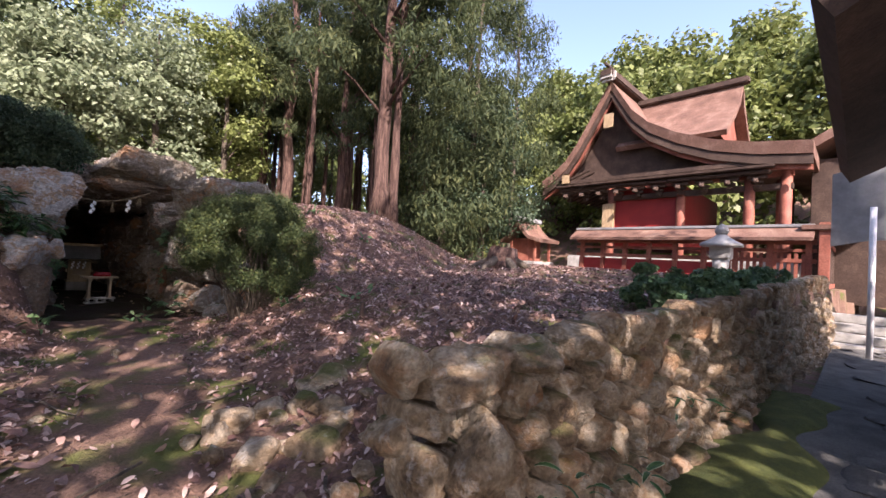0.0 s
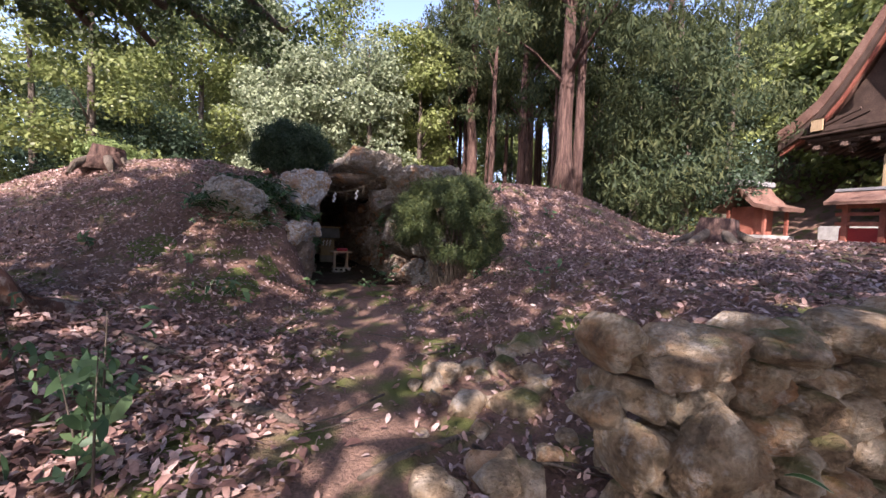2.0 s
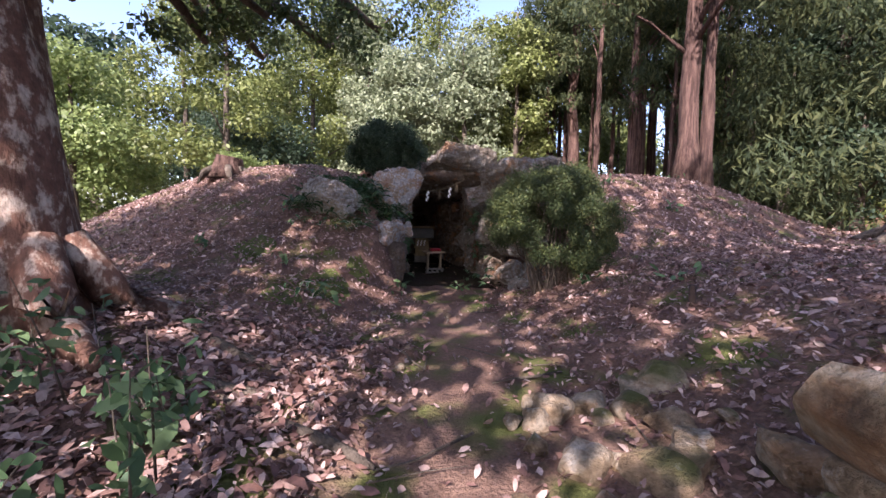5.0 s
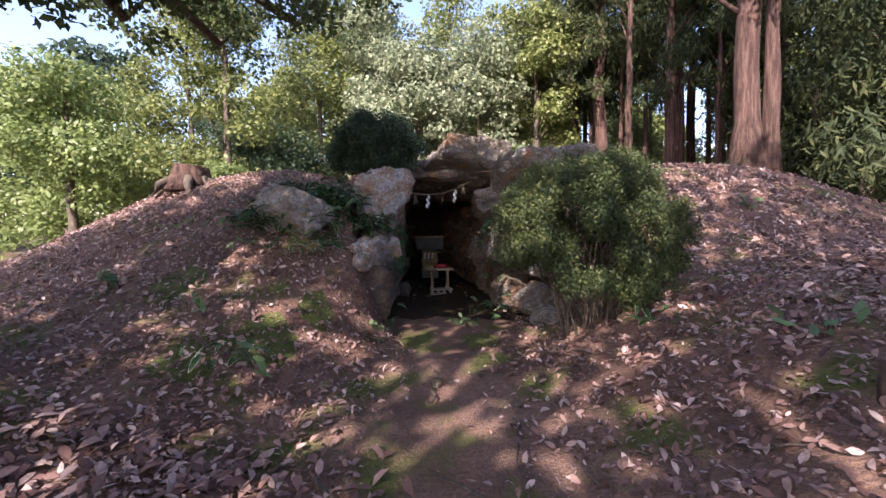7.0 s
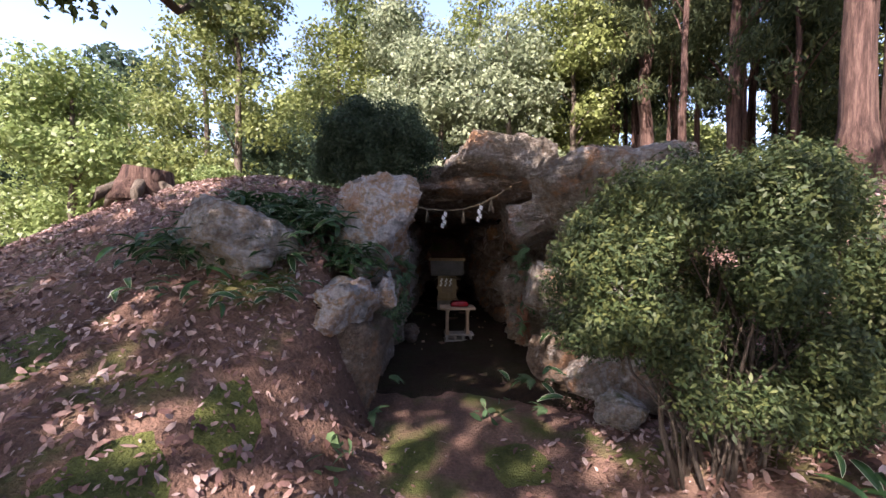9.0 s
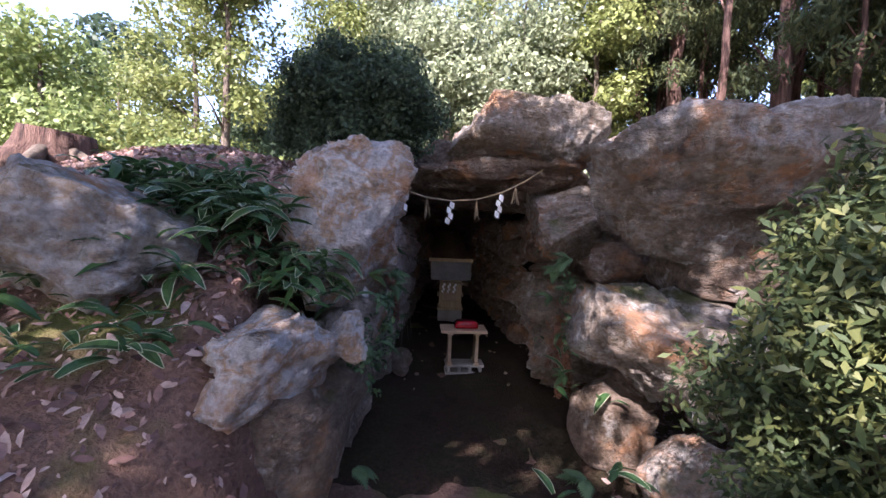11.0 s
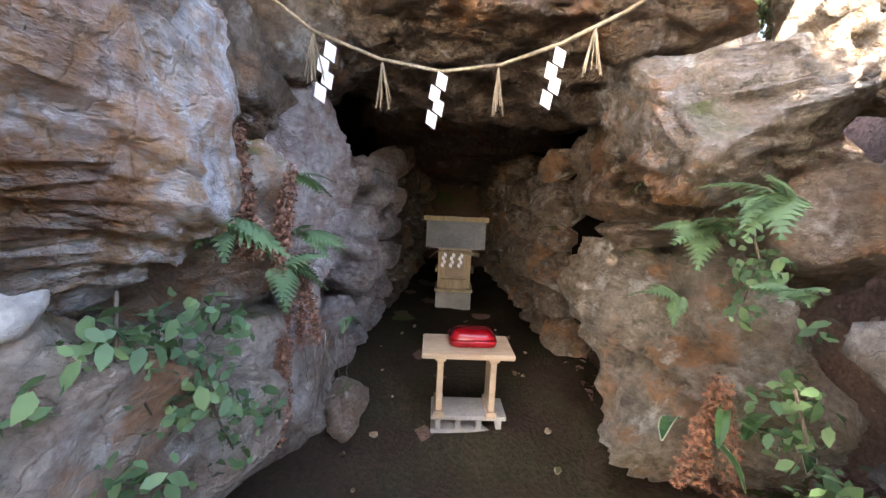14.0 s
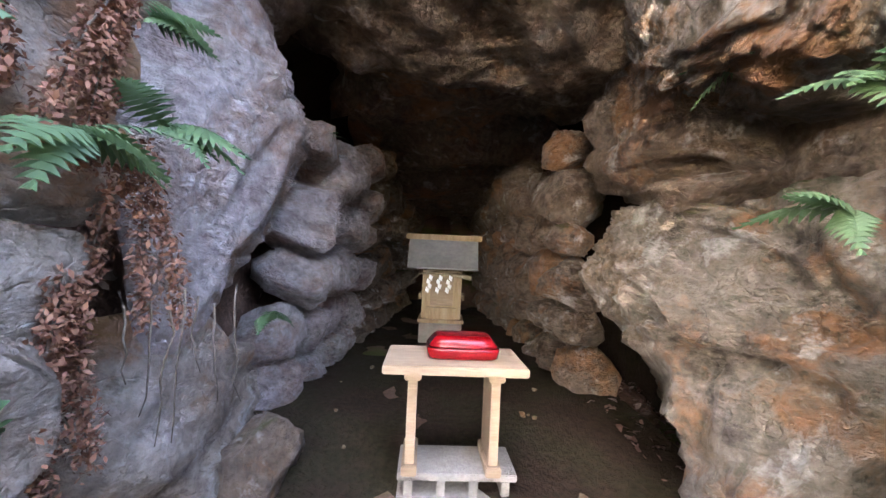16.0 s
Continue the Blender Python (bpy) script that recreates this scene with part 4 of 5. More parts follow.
def blade(length, width, sag, edge=0.0):
    q = []
    n = 5
    for k in range(n):
        t0, t1 = k / n, (k + 1) / n
        w0, w1 = [width * math.sin(math.pi * min(1, 0.1 + 0.9 * t)) ** 0.7 for t in (t0, t1)]
        z0, z1 = [length * (0.3 * t - sag * t * t) for t in (t0, t1)]
        for s in (-1, 1):
            if edge:
                q.append(((length * t0, s * w0, z0 + w0 * 0.3), (length * t0, s * (w0 + edge), z0 + w0 * 0.3), (length * t1, s * (w1 + edge), z1 + w1 * 0.3), (length * t1, s * w1, z1 + w1 * 0.3)))
            else:
                q.append(((length * t0, 0, z0), (length * t0, s * w0, z0 + w0 * 0.3), (length * t1, s * w1, z1 + w1 * 0.3), (length * t1, 0, z1)))
    return q


BLADE = quads_data("blade", blade(0.17, 0.021, 0.6), M_sasa)
BLADE_EDGE = quads_data("pale_margin", blade(0.17, 0.021, 0.6, 0.003), M_sasa_edge)


def bamboo_grass(x, y, z, size, n, seed, face=0, spread=80):
    rnd = random.Random(seed)
    top = thing("bamboo_grass", "clump of broad bamboo grass with pale-edged leaves", "plant", pose(x, y, z), "bamboo grass clumps")
    for k in range(n):
        s = size * rnd.uniform(0.7, 1.25)
        m = pose(rnd.gauss(0, 0.1), rnd.gauss(0, 0.1), rnd.uniform(0.0, 0.16) * size, rnd.uniform(-30, 30), rnd.uniform(-35, 25), face + rnd.uniform(-spread, spread)) @ Matrix.Scale(s, 4)
        b = part("blade", BLADE, top, m=m)
        if k % 2 == 0:
            part("pale_margin", BLADE_EDGE, b)


rnd = random.Random(31)
for k in range(56):
    x = rnd.uniform(-2.1, -0.78)
    y = rnd.uniform(-2.6, -1.65) if x < -1.2 else rnd.uniform(-2.05, -1.85)
    bamboo_grass(x, y, max(1.1 if x > -1.2 else 0.0, on_ground(x, y) + 0.05) + rnd.uniform(0.0, 0.1), 0.9, 18, 600 + k, -70, 130)
bush(-1.4, -1.75, 1.3, 0.34, 0.22, 0.22, 330, M_fern, "fresh light-green leafy shrub among bamboo grass", 1300, 0.045, 5, name="shrub")
for k, (x, y, z) in enumerate([(1.45, -7.84, 0.0), (2.1, -7.9, -0.1), (1.15, -7.86, -0.2), (3.0, -7.95, 0.1)]):
    bamboo_grass(x, y, z, 0.7, 10, 680 + k, -90, 90)
for k, (x, y, z) in enumerate([(-0.62, -1.98, 1.05), (0.72, -2.05, 0.25), (0.7, -1.35, 0.42), (0.72, -0.85, 0.55), (2.0, -3.45, 0.35), (1.75, -3.5, 0.33), (-1.45, -4.2, 0.3)]):
    bamboo_grass(x, y, z, 0.9, 9, 640 + k, -90, 150)


for k, (x, y) in enumerate([(-1.35, -2.78), (-1.2, -2.66), (-1.62, -2.72), (-1.08, -2.56), (-1.5, -2.5), (-1.9, -2.75)]):
    bamboo_grass(x, y, on_ground(x, y) + 0.05, 0.8, 12, 690 + k, -70, 150)


def sapling(x, y, h, seed, n=16, leaf=0.05):
    rnd = random.Random(seed)
    top = thing("sapling", "thin young shoot with a few fresh green leaves", "plant", pose(x, y, on_ground(x, y) - 0.02), "saplings")
    lx, ly = rnd.uniform(-0.2, 0.2), rnd.uniform(-0.2, 0.2)
    part("stem", tube_data("stem", [(0, 0, 0), (lx * 0.4, ly * 0.4, h * 0.5), (lx, ly, h)], [0.007, 0.005, 0.002], M_bark_grey, 5), top)
    cs = [(lx * t + rnd.gauss(0, 0.06), ly * t + rnd.gauss(0, 0.06), h * t) for t in (0.35, 0.5, 0.65, 0.8, 0.95)]
    part("leaves", leaf_cloud("leaves", M_fern, n, seed, cs, [0.09] * 5, leaf, 1, 0.2, long=2.2, oval=True), top, kind="stuff")


rnd = random.Random(17)
for k in range(24):
    sapling(rnd.uniform(-2.9, -1.3), rnd.uniform(-7.0, -6.0), rnd.uniform(0.25, 0.75), 700 + k, 22, 0.04)
for k, (x, y) in enumerate([(-1.9, -3.6), (-1.3, -4.0), (3.2, -0.8), (4.2, -1.4), (-3.0, -3.2), (0.35, -2.35), (-0.55, -3.0), (6.2, 1.4), (6.4, 1.9), (2.2, -4.6)]):
    sapling(x, y, 0.2, 740 + k, 12)

# loose stones, sticks and roots on the open ground
pebbles = [rock_data("stone", (0.1, 0.09, 0.07), M_wall_stone, 800 + k, 3, 8, 0.1, 0.03, 0.4) for k in range(5)]
rnd = random.Random(23)
for k in range(46):
    if k < 34:
        x, y, s = rnd.uniform(0.05, 1.25), rnd.uniform(-7.3, -5.9), rnd.uniform(0.5, 1.7)
    else:
        x, y, s = rnd.uniform(-3.5, 4), rnd.uniform(-5.5, -3.2), rnd.uniform(0.3, 0.7)
    ob = new("loose_stone", pebbles[k % 5])
    ob.matrix_basis = pose(x, y, on_ground(x, y) + 0.02 * s, rnd.uniform(-20, 20), rnd.uniform(-20, 20), rnd.uniform(0, 360)) @ Matrix.Scale(s, 4)
    tagged(ob, "rough ochre stone half sunk in the soil", "stone", "loose stones")
for k in range(30):
    x, y, a, ln = rnd.uniform(-3.2, 1.6), rnd.uniform(-7.6, -3.6), rnd.uniform(0, 6.28), rnd.uniform(0.2, 0.7)
    pts = [(x + math.cos(a) * ln * t + rnd.gauss(0, 0.02), y + math.sin(a) * ln * t + rnd.gauss(0, 0.02), 0) for t in (0, 0.33, 0.66, 1)]
    pts = [(p[0], p[1], on_ground(p[0], p[1]) + 0.03) for p in pts]
    r = rnd.uniform(0.004, 0.012)
    ob = new("fallen_twig", tube_data("fallen_twig", pts, [r, r, r * 0.8, r * 0.4], M_bark_grey, 6, 0.2, k))
    tagged(ob, "bare grey-brown twig lying on the soil", "twig", "fallen twigs")
for k, (x, y, a, ln) in enumerate([(-0.5, -6.5, 2.6, 1.1), (-0.9, -6.0, 2.9, 0.9), (-0.3, -7.0, 0.3, 0.8), (-1.2, -5.6, 2.7, 1.0)]):
    pts = [(x + math.cos(a) * ln * t + 0.06 * math.sin(5 * t + k), y + math.sin(a) * ln * t, 0) for t in np.linspace(0, 1, 7)]
    pts = [(p[0], p[1], on_ground(p[0], p[1]) + 0.015) for p in pts]
    ob = new("surface_root", tube_data("surface_root", pts, [0.012, 0.028, 0.034, 0.035, 0.03, 0.026, 0.012], M_bark_grey, 8, 0.3, k))
    tagged(ob, "gnarled root breaking the path surface", "root")
peg = new("wooden_peg", tube_data("wooden_peg", [(0, 0, -0.1), (0, 0, 0.16)], [0.03, 0.028], M_dark_wood, 8))
peg.matrix_basis = pose(1.96, -5.12, on_ground(1.96, -5.12))
tagged(peg, "short dark wooden peg driven into the slope", "peg")

# passage floor: damp earth, with the inner shade put into its colour
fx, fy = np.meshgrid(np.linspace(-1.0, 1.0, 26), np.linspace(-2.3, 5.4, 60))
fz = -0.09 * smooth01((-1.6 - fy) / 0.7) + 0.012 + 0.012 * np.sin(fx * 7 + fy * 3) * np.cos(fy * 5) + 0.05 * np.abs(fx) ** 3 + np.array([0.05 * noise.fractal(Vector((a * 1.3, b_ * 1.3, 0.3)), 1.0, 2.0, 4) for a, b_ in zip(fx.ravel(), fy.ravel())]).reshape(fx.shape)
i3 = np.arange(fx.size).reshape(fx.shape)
floor = new("passage_floor", mesh_data("passage_floor", np.stack([fx + path_mid(fy), fy, fz], -1).reshape(-1, 3), np.stack([i3[:-1, :-1], i3[:-1, 1:], i3[1:, 1:], i3[1:, :-1]], -1).reshape(-1, 4).tolist(), M_damp_shade))
tagged(floor, "damp earth floor of the tomb passage, darkened for shade", "floor", kind="structure")
for k, (mx, my, r) in enumerate([(-1.35, -3.7, 0.32), (-1.1, -3.25, 0.2), (-2.4, -3.2, 0.3), (0.45, -2.75, 0.25), (-0.25, -2.7, 0.22), (0.55, -3.3, 0.2), (-1.75, -4.1, 0.25)]):
    rnd = random.Random(900 + k)
    v, f = [(mx, my, on_ground(mx, my) + 0.05)], []
    for ring, q in enumerate((0.5, 1.0)):
        for a in range(16):
            w = r * q * (1 + 0.35 * noise.noise(Vector((math.cos(a / 16 * 6.28) * 2, math.sin(a / 16 * 6.28) * 2, k * 3.3))))
            px, py = mx + math.cos(a / 16 * 6.2832) * w, my + math.sin(a / 16 * 6.2832) * w
            v.append((px, py, on_ground(px, py) + float(near_bump(px, py)) + (0.018 if ring == 0 else -0.012)))
    v[0] = (mx, my, on_ground(mx, my) + float(near_bump(mx, my)) + 0.022)
    for a in range(16):
        e = (a + 1) % 16
        f += [(0, 1 + a, 1 + e), (1 + a, 17 + a, 17 + e, 1 + e)]
    ob = new("moss_patch", mesh_data("moss_patch", v, f, M_moss))
    tagged(ob, "soft yellow-green moss patch on the bank", "moss", "moss patches")


rnd = random.Random(61)
for k in range(16):
    y = rnd.uniform(-0.6, 1.9)
    x = float(path_mid(y)) + rnd.choice((-1, -1, 1)) * rnd.uniform(0.32, 0.62)
    ob = new("floor_pebble", pebbles[k % 5])
    ob.matrix_basis = pose(x, y, 0.035 + near_bump(x, y), rnd.uniform(-20, 20), 0, rnd.uniform(0, 360)) @ Matrix.Scale(rnd.uniform(0.08, 0.22), 4)
    tagged(ob, "small stone lying on the damp passage floor", "stone", "passage floor stones")


def hanging_root(x, y, z, drop, seed):
    rnd = random.Random(seed)
    pts = [(rnd.gauss(0, 0.003) + 0.015 * math.sin(2 * t + seed), rnd.gauss(0, 0.004), -drop * t) for t in np.linspace(0, 1, 7)]
    ob = new("hanging_root", tube_data("hanging_root", pts, [0.0025, 0.0023, 0.002, 0.002, 0.0018, 0.0015, 0.001], M_bark_grey, 5))
    ob.matrix_basis = pose(x, y, z)
    tagged(ob, "thin pale root hanging down the stones", "root", "hanging roots")


for k in range(7):
    hanging_root(-0.56 + 0.012 * k, -0.66 + 0.035 * k, 0.72 - 0.02 * (k % 3), 0.16 + 0.05 * (k % 4), 980 + k)

def creeper(x, y, z, seed, n=130, size=0.022):
    rnd = random.Random(seed)
    top = thing("creeper", "fresh leafy creeper growing on the passage stones", "plant", pose(x, y, z), "creepers")
    part("stem", tube_data("stem", [(0, 0, 0.1), (0.02, -0.03, 0), (0.03, 0.02, -0.14)], [0.004, 0.004, 0.002], M_bark_grey, 5), top)
    cs = [(rnd.gauss(0.03, 0.03), rnd.gauss(0, 0.1), rnd.gauss(-0.02, 0.1)) for _ in range(8)]
    part("leaves", leaf_cloud("leaves", M_fern, n, seed, cs, [0.06] * 8, size, 1, 0.2, long=1.6, oval=True), top, kind="stuff")


for k, (x, y, z) in enumerate([(-0.6, -1.2, 0.86), (-0.58, -1.3, 0.95), (-0.6, -1.05, 0.7), (-0.58, -1.5, 0.62), (0.74, -1.0, 0.75), (-0.55, -1.8, 0.8), (0.78, -0.7, 1.1)]):
    creeper(x, y, z, 950 + k)


# ---- shrine precinct ----
def hall():
    top = thing("shrine_hall", "old shrine hall with a sweeping cypress-bark roof and carved vermilion timbers", "shrine", pose(0, 0, 0))
    # profile of the roof across the ridge, from the back eave over the ridge to the front eave
    prof = [(2.2, 5.15), (1.6, 5.5), (1.0, 5.98), (0.45, 6.7), (-0.15, 7.7), (-0.55, 8.45), (-1.05, 9.35), (-1.5, 8.6), (-2.0, 7.8), (-2.7, 7.1), (-3.8, 6.45), (-5.0, 5.95), (-6.2, 5.65), (-7.7, 5.45)]
    x0, x1, n = 16.5, 24.0, 8
    verts, faces = [], []
    for layer in (0.0, -0.42):
        for i in range(n + 1):
            x = x0 + (x1 - x0) * i / n
            up = 0.25 * (abs(2 * i / n - 1)) ** 2
            for (y, z) in prof:
                verts.append((x + (0.06 if layer else 0) * (1 if i == 0 else 0), y, z + layer + up * 0.4))
    m = len(prof)
    base = (n + 1) * m
    for i in range(n):
        for j in range(m - 1):
            a = i * m + j
            faces.append((a, a + 1, a + m + 1, a + m))
            faces.append((base + a, base + a + m, base + a + m + 1, base + a + 1))
    for i in (0, n):
        for j in range(m - 1):
            a = i * m + j
            faces.append((a, base + a, base + a + 1, a + 1))
    for j in (0, m - 1):
        for i in range(n):
            a = i * m + j
            faces.append((a, a + m, base + a + m, base + a))
    part("roof", mesh_data("roof", verts, faces, M_bark_roof, False), top)
    # verge boards under the gable edge
    for k, (dx, dz, th, mt) in enumerate([(0.1, -0.55, 0.3, M_dark_wood), (0.25, -0.85, 0.16, M_vermilion)]):
        v, f = [], []
        for (y, z) in prof:
            for s in (0, 1):
                v += [(x0 + dx, y, z + dz - th * (1 - s) + 0.2), (x0 + dx + 0.12, y, z + dz - th * (1 - s) + 0.2)]
        for j in range(m - 1):
            a = j * 4
            f += [(a, a + 2, a + 6, a + 4), (a + 1, a + 5, a + 7, a + 3), (a + 2, a + 3, a + 7, a + 6), (a, a + 4, a + 5, a + 1)]
        part("verge_board", mesh_data("verge_board", v, f, mt, False), top, "curved gable board")
    part("ridge_cap", box_data("ridge_cap", (8.2, 0.55, 0.35), M_dark_wood, 0.05, (20.1, -1.05, 9.6)), top)
    part("ridge_end", box_data("ridge_end", (0.35, 0.7, 0.5), M_granite, 0.12, (16.2, -1.05, 9.5)), top, "pale ornamental ridge-end tile")
    part("ridge_horn", box_data("ridge_horn", (0.8, 0.12, 0.12), M_dark_wood, 0.02, (16.3, -1.05, 9.95)), top)
    # front dormer gable on the near slope
    v, f = [], []
    for y, w, zz in ((-5.3, 2.3, 0.0), (-1.2, 2.3, 0.0)):
        for t in np.linspace(-1, 1, 11):
            v.append((19.6 + t * w * 1.15, y, 9.1 - 2.6 * abs(t) ** 0.75))
    for t in range(10):
        f.append((t, t + 1, t + 12, t + 11))
    dm = mesh_data("dormer_roof", v, f, M_bark_roof, False)
    ob = part("dormer_roof", dm, top)
    so = ob.modifiers.new("thick", "SOLIDIFY")
    so.thickness = 0.22
    part("dormer_face", mesh_data("dormer_face", [(17.6, -4.9, 6.6), (21.6, -4.9, 6.6), (19.6, -4.9, 8.8)], [(0, 1, 2)], M_vermilion, False), top)
    part("dormer_ridge", box_data("dormer_ridge", (0.4, 4.4, 0.28), M_dark_wood, 0.05, (19.6, -3.3, 9.25)), top)
    # dark panel filling the gable, standing in for the shaded void under the roof
    gv = [(x0 + 0.8, y, z - 0.6) for y, z in prof if -7 < y < 1.8]
    gv += [(x0 + 0.8, -6.2, 4.7), (x0 + 0.8, 1.6, 4.7)]
    part("gable_wall", mesh_data("gable_wall", gv, [tuple(range(len(gv)))], M_dark_wood, False), top, "dark panel in place of the shaded gable void")
    # body: crimson walls between posts
    part("wall", box_data("wall", (6.0, 2.7, 2.6), M_crimson, 0.02, (20.4, -2.4, 3.4)), top, "crimson lacquered wall panels")
    for (x, y) in [(17.3, -1.0), (17.3, -3.8), (17.3, -6.0), (17.3, -7.0), (20, -6.6), (22.5, -6.6)]:
        part("post", tube_data("post", [(x, y, 0.6), (x, y, 5.0)], [0.17, 0.17], M_vermilion, 12), top)
    for z, mt in ((4.25, M_dark_wood), (4.7, M_vermilion), (2.35, M_vermilion)):
        part("beam", box_data("beam", (0.22, 6.4, 0.22), mt, 0.02, (17.3, -4.0, z)), top)
    part("carved_panel", box_data("carved_panel", (0.1, 0.55, 1.6), M_wood_old, 0.03, (17.1, -0.95, 3.2)), top, "carved side panel")
    # bracket sets under the eaves: arms that widen tier by tier
    arms = [box_data("bracket_arm", (0.16 + 0.12 * k, 0.36 + 0.22 * k, 0.11), M_dark_wood, 0.03) for k in range(4)]
    nose = rock_data("carved_nose", (0.26, 0.09, 0.1), M_dark_wood, 77, 3, 4, 0.3)
    for j in range(10):
        y = 0.95 - j * 0.8
        bs = part("bracket_set", box_data("bracket_set", (0.2, 0.24, 0.16), M_dark_wood, 0.04, (0, 0, -0.16)), top, m=pose(17.05, y, 4.42))
        for k in range(4):
            part("bracket_arm", arms[k], bs, m=pose(-0.1 * k, 0, 0.15 * k))
        part("carved_nose", nose, bs, m=pose(-0.35, 0, 0.02, 0, -18, 0))
    part("eave_beam", box_data("eave_beam", (0.2, 8.6, 0.2), M_dark_wood, 0.03, (16.75, -2.8, 5.05)), top)
    raft = box_data("rafter", (0.09, 2.6, 0.1), M_dark_wood, 0.01)
    for k in range(14):
        part("rafter", raft, top, m=pose(16.8 + 0.5 * k, 1.1, 5.15, -20, 0, 0))
    part("pendant", box_data("pendant", (0.1, 0.5, 0.7), M_wood_old, 0.1, (16.5, -1.05, 7.6)), top, "carved gable pendant")
    part("pendant", box_data("pendant", (0.1, 0.45, 0.5), M_wood_old, 0.1, (16.5, 0.9, 5.2)), top, "carved gable pendant")
    part("plinth", box_data("plinth", (8.0, 8.2, 1.4), M_granite, 0.05, (20.6, -3.4, 0.9)), top)
    return top


hall()


def side_hall():
    top = thing("worship_hall", "lower shrine hall with a long dark bark roof", "shrine", pose(0, 0, 0))
    v, f = [], []
    for x in (18.5, 27):
        for y, z in ((-6.6, 5.5), (-8.0, 6.4), (-9.5, 7.2), (-11, 6.4), (-13, 5.4)):
            v.append((x, y, z))
    for j in range(4):
        f.append((j, j + 1, j + 6, j + 5))
    ob = part("roof", mesh_data("roof", v, f, M_bark_roof, False), top)
    ob.modifiers.new("thick", "SOLIDIFY").thickness = 0.3
    part("ridge", box_data("ridge", (8.6, 0.5, 0.35), M_dark_wood, 0.05, (22.7, -9.5, 7.4)), top)
    part("wall", box_data("wall", (7.5, 4.6, 5.2), M_dark_wood, 0.02, (23, -9.8, 2.9)), top)
    return top


side_hall()


def fence():
    top = thing("shrine_fence", "vermilion shrine fence with a bark-roofed cap and slatted rails", "fence", pose(0, 0, 0))
    x = 15.0
    g = 0.62
    for k in range(9):
        y = -0.9 - k * 0.86
        part("post", box_data("post", (0.15, 0.15, 1.55), M_vermilion, 0.01, (x, y, g + 0.85)), top)
    for z, h in ((g + 0.3, 0.14), (g + 1.0, 0.12), (g + 1.3, 0.1), (g + 1.55, 0.16)):
        part("rail", box_data("rail", (0.1, 7.3, h), M_vermilion, 0.01, (x, -4.3, z)), top)
    part("lower_board", box_data("lower_board", (0.05, 4.9, 0.55), M_crimson, 0.01, (x + 0.03, -3.2, g + 0.6)), top)
    sl = box_data("slat", (0.05, 0.09, 1.2), M_vermilion, 0.008)
    for k in range(13):
        part("slat", sl, top, m=pose(x, -5.75 - k * 0.16, g + 0.62))
    v = []
    for y in (-0.6, -7.9):
        v += [(x - 0.55, y, g + 1.66), (x, y, g + 2.0), (x + 0.55, y, g + 1.66), (x + 0.55, y, g + 1.56), (x, y, g + 1.82), (x - 0.55, y, g + 1.56)]
    part("cap_roof", mesh_data("cap_roof", v, [(0, 1, 7, 6), (1, 2, 8, 7), (2, 3, 9, 8), (3, 4, 10, 9), (4, 5, 11, 10), (5, 0, 6, 11), (0, 5, 4, 3, 2, 1), (6, 7, 8, 9, 10, 11)], M_bark_roof, False), top, "bark-shingled cap roof")
    part("cap_ridge", box_data("cap_ridge", (0.16, 7.3, 0.1), M_roof_grey, 0.02, (x, -4.25, g + 2.03)), top)
    # return side with gate planks
    part("gate_post", box_data("gate_post", (0.24, 0.24, 2.2), M_vermilion, 0.02, (x - 0.1, -8.1, g + 1.0)), top)
    part("gate_rail", box_data("gate_rail", (4.5, 0.1, 0.14), M_vermilion, 0.01, (x + 2.3, -8.15, g + 1.55)), top)
    part("gate_rail", box_data("gate_rail", (4.5, 0.1, 0.14), M_vermilion, 0.01, (x + 2.3, -8.15, g + 0.3)), top)
    pk = box_data("plank", (0.16, 0.04, 1.5), M_dark_wood, 0.01)
    for k in range(18):
        part("plank", pk, top, m=pose(x + 0.2 + k * 0.24, -8.15, g + 0.85))
    part("gate_roof", box_data("gate_roof", (5.0, 1.2, 0.16), M_bark_roof, 0.03, (x + 2.2, -8.2, g + 1.95)), top)
    return top


fence()


def mini_shrine():
    top = thing("small_shrine", "small vermilion side shrine with a curved bark roof", "shrine", pose(14.6, 1.6, 0.75, 0, 0, 0))
    prof = [(1.5, 1.35), (0.9, 1.55), (0.4, 1.95), (0.0, 2.25), (-0.4, 1.9), (-1.0, 1.55), (-1.9, 1.4)]
    v, f = [], []
    for x in (-0.8, 0.8):
        for y, z in prof:
            v.append((x, y * 0.62, z))
    for j in range(6):
        f.append((j, j + 1, j + 8, j + 7))
    ob = part("roof", mesh_data("roof", v, f, M_bark_roof, False), top)
    ob.modifiers.new("thick", "SOLIDIFY").thickness = 0.14
    part("ridge", box_data("ridge", (1.9, 0.24, 0.2), M_roof_grey, 0.03, (0, 0, 2.3)), top)
    part("body", box_data("body", (1.0, 0.8, 1.0), M_vermilion, 0.02, (0, 0, 0.95)), top)
    for sx in (-0.55, 0.55):
        for sy in (-0.8, 0.45):
            part("post", box_data("post", (0.1, 0.1, 1.35), M_vermilion, 0.01, (sx, sy, 0.68)), top)
    part("plinth", box_data("plinth", (1.5, 1.7, 0.5), M_granite, 0.03, (0, -0.1, 0.2)), top)
    return top


mini_shrine()


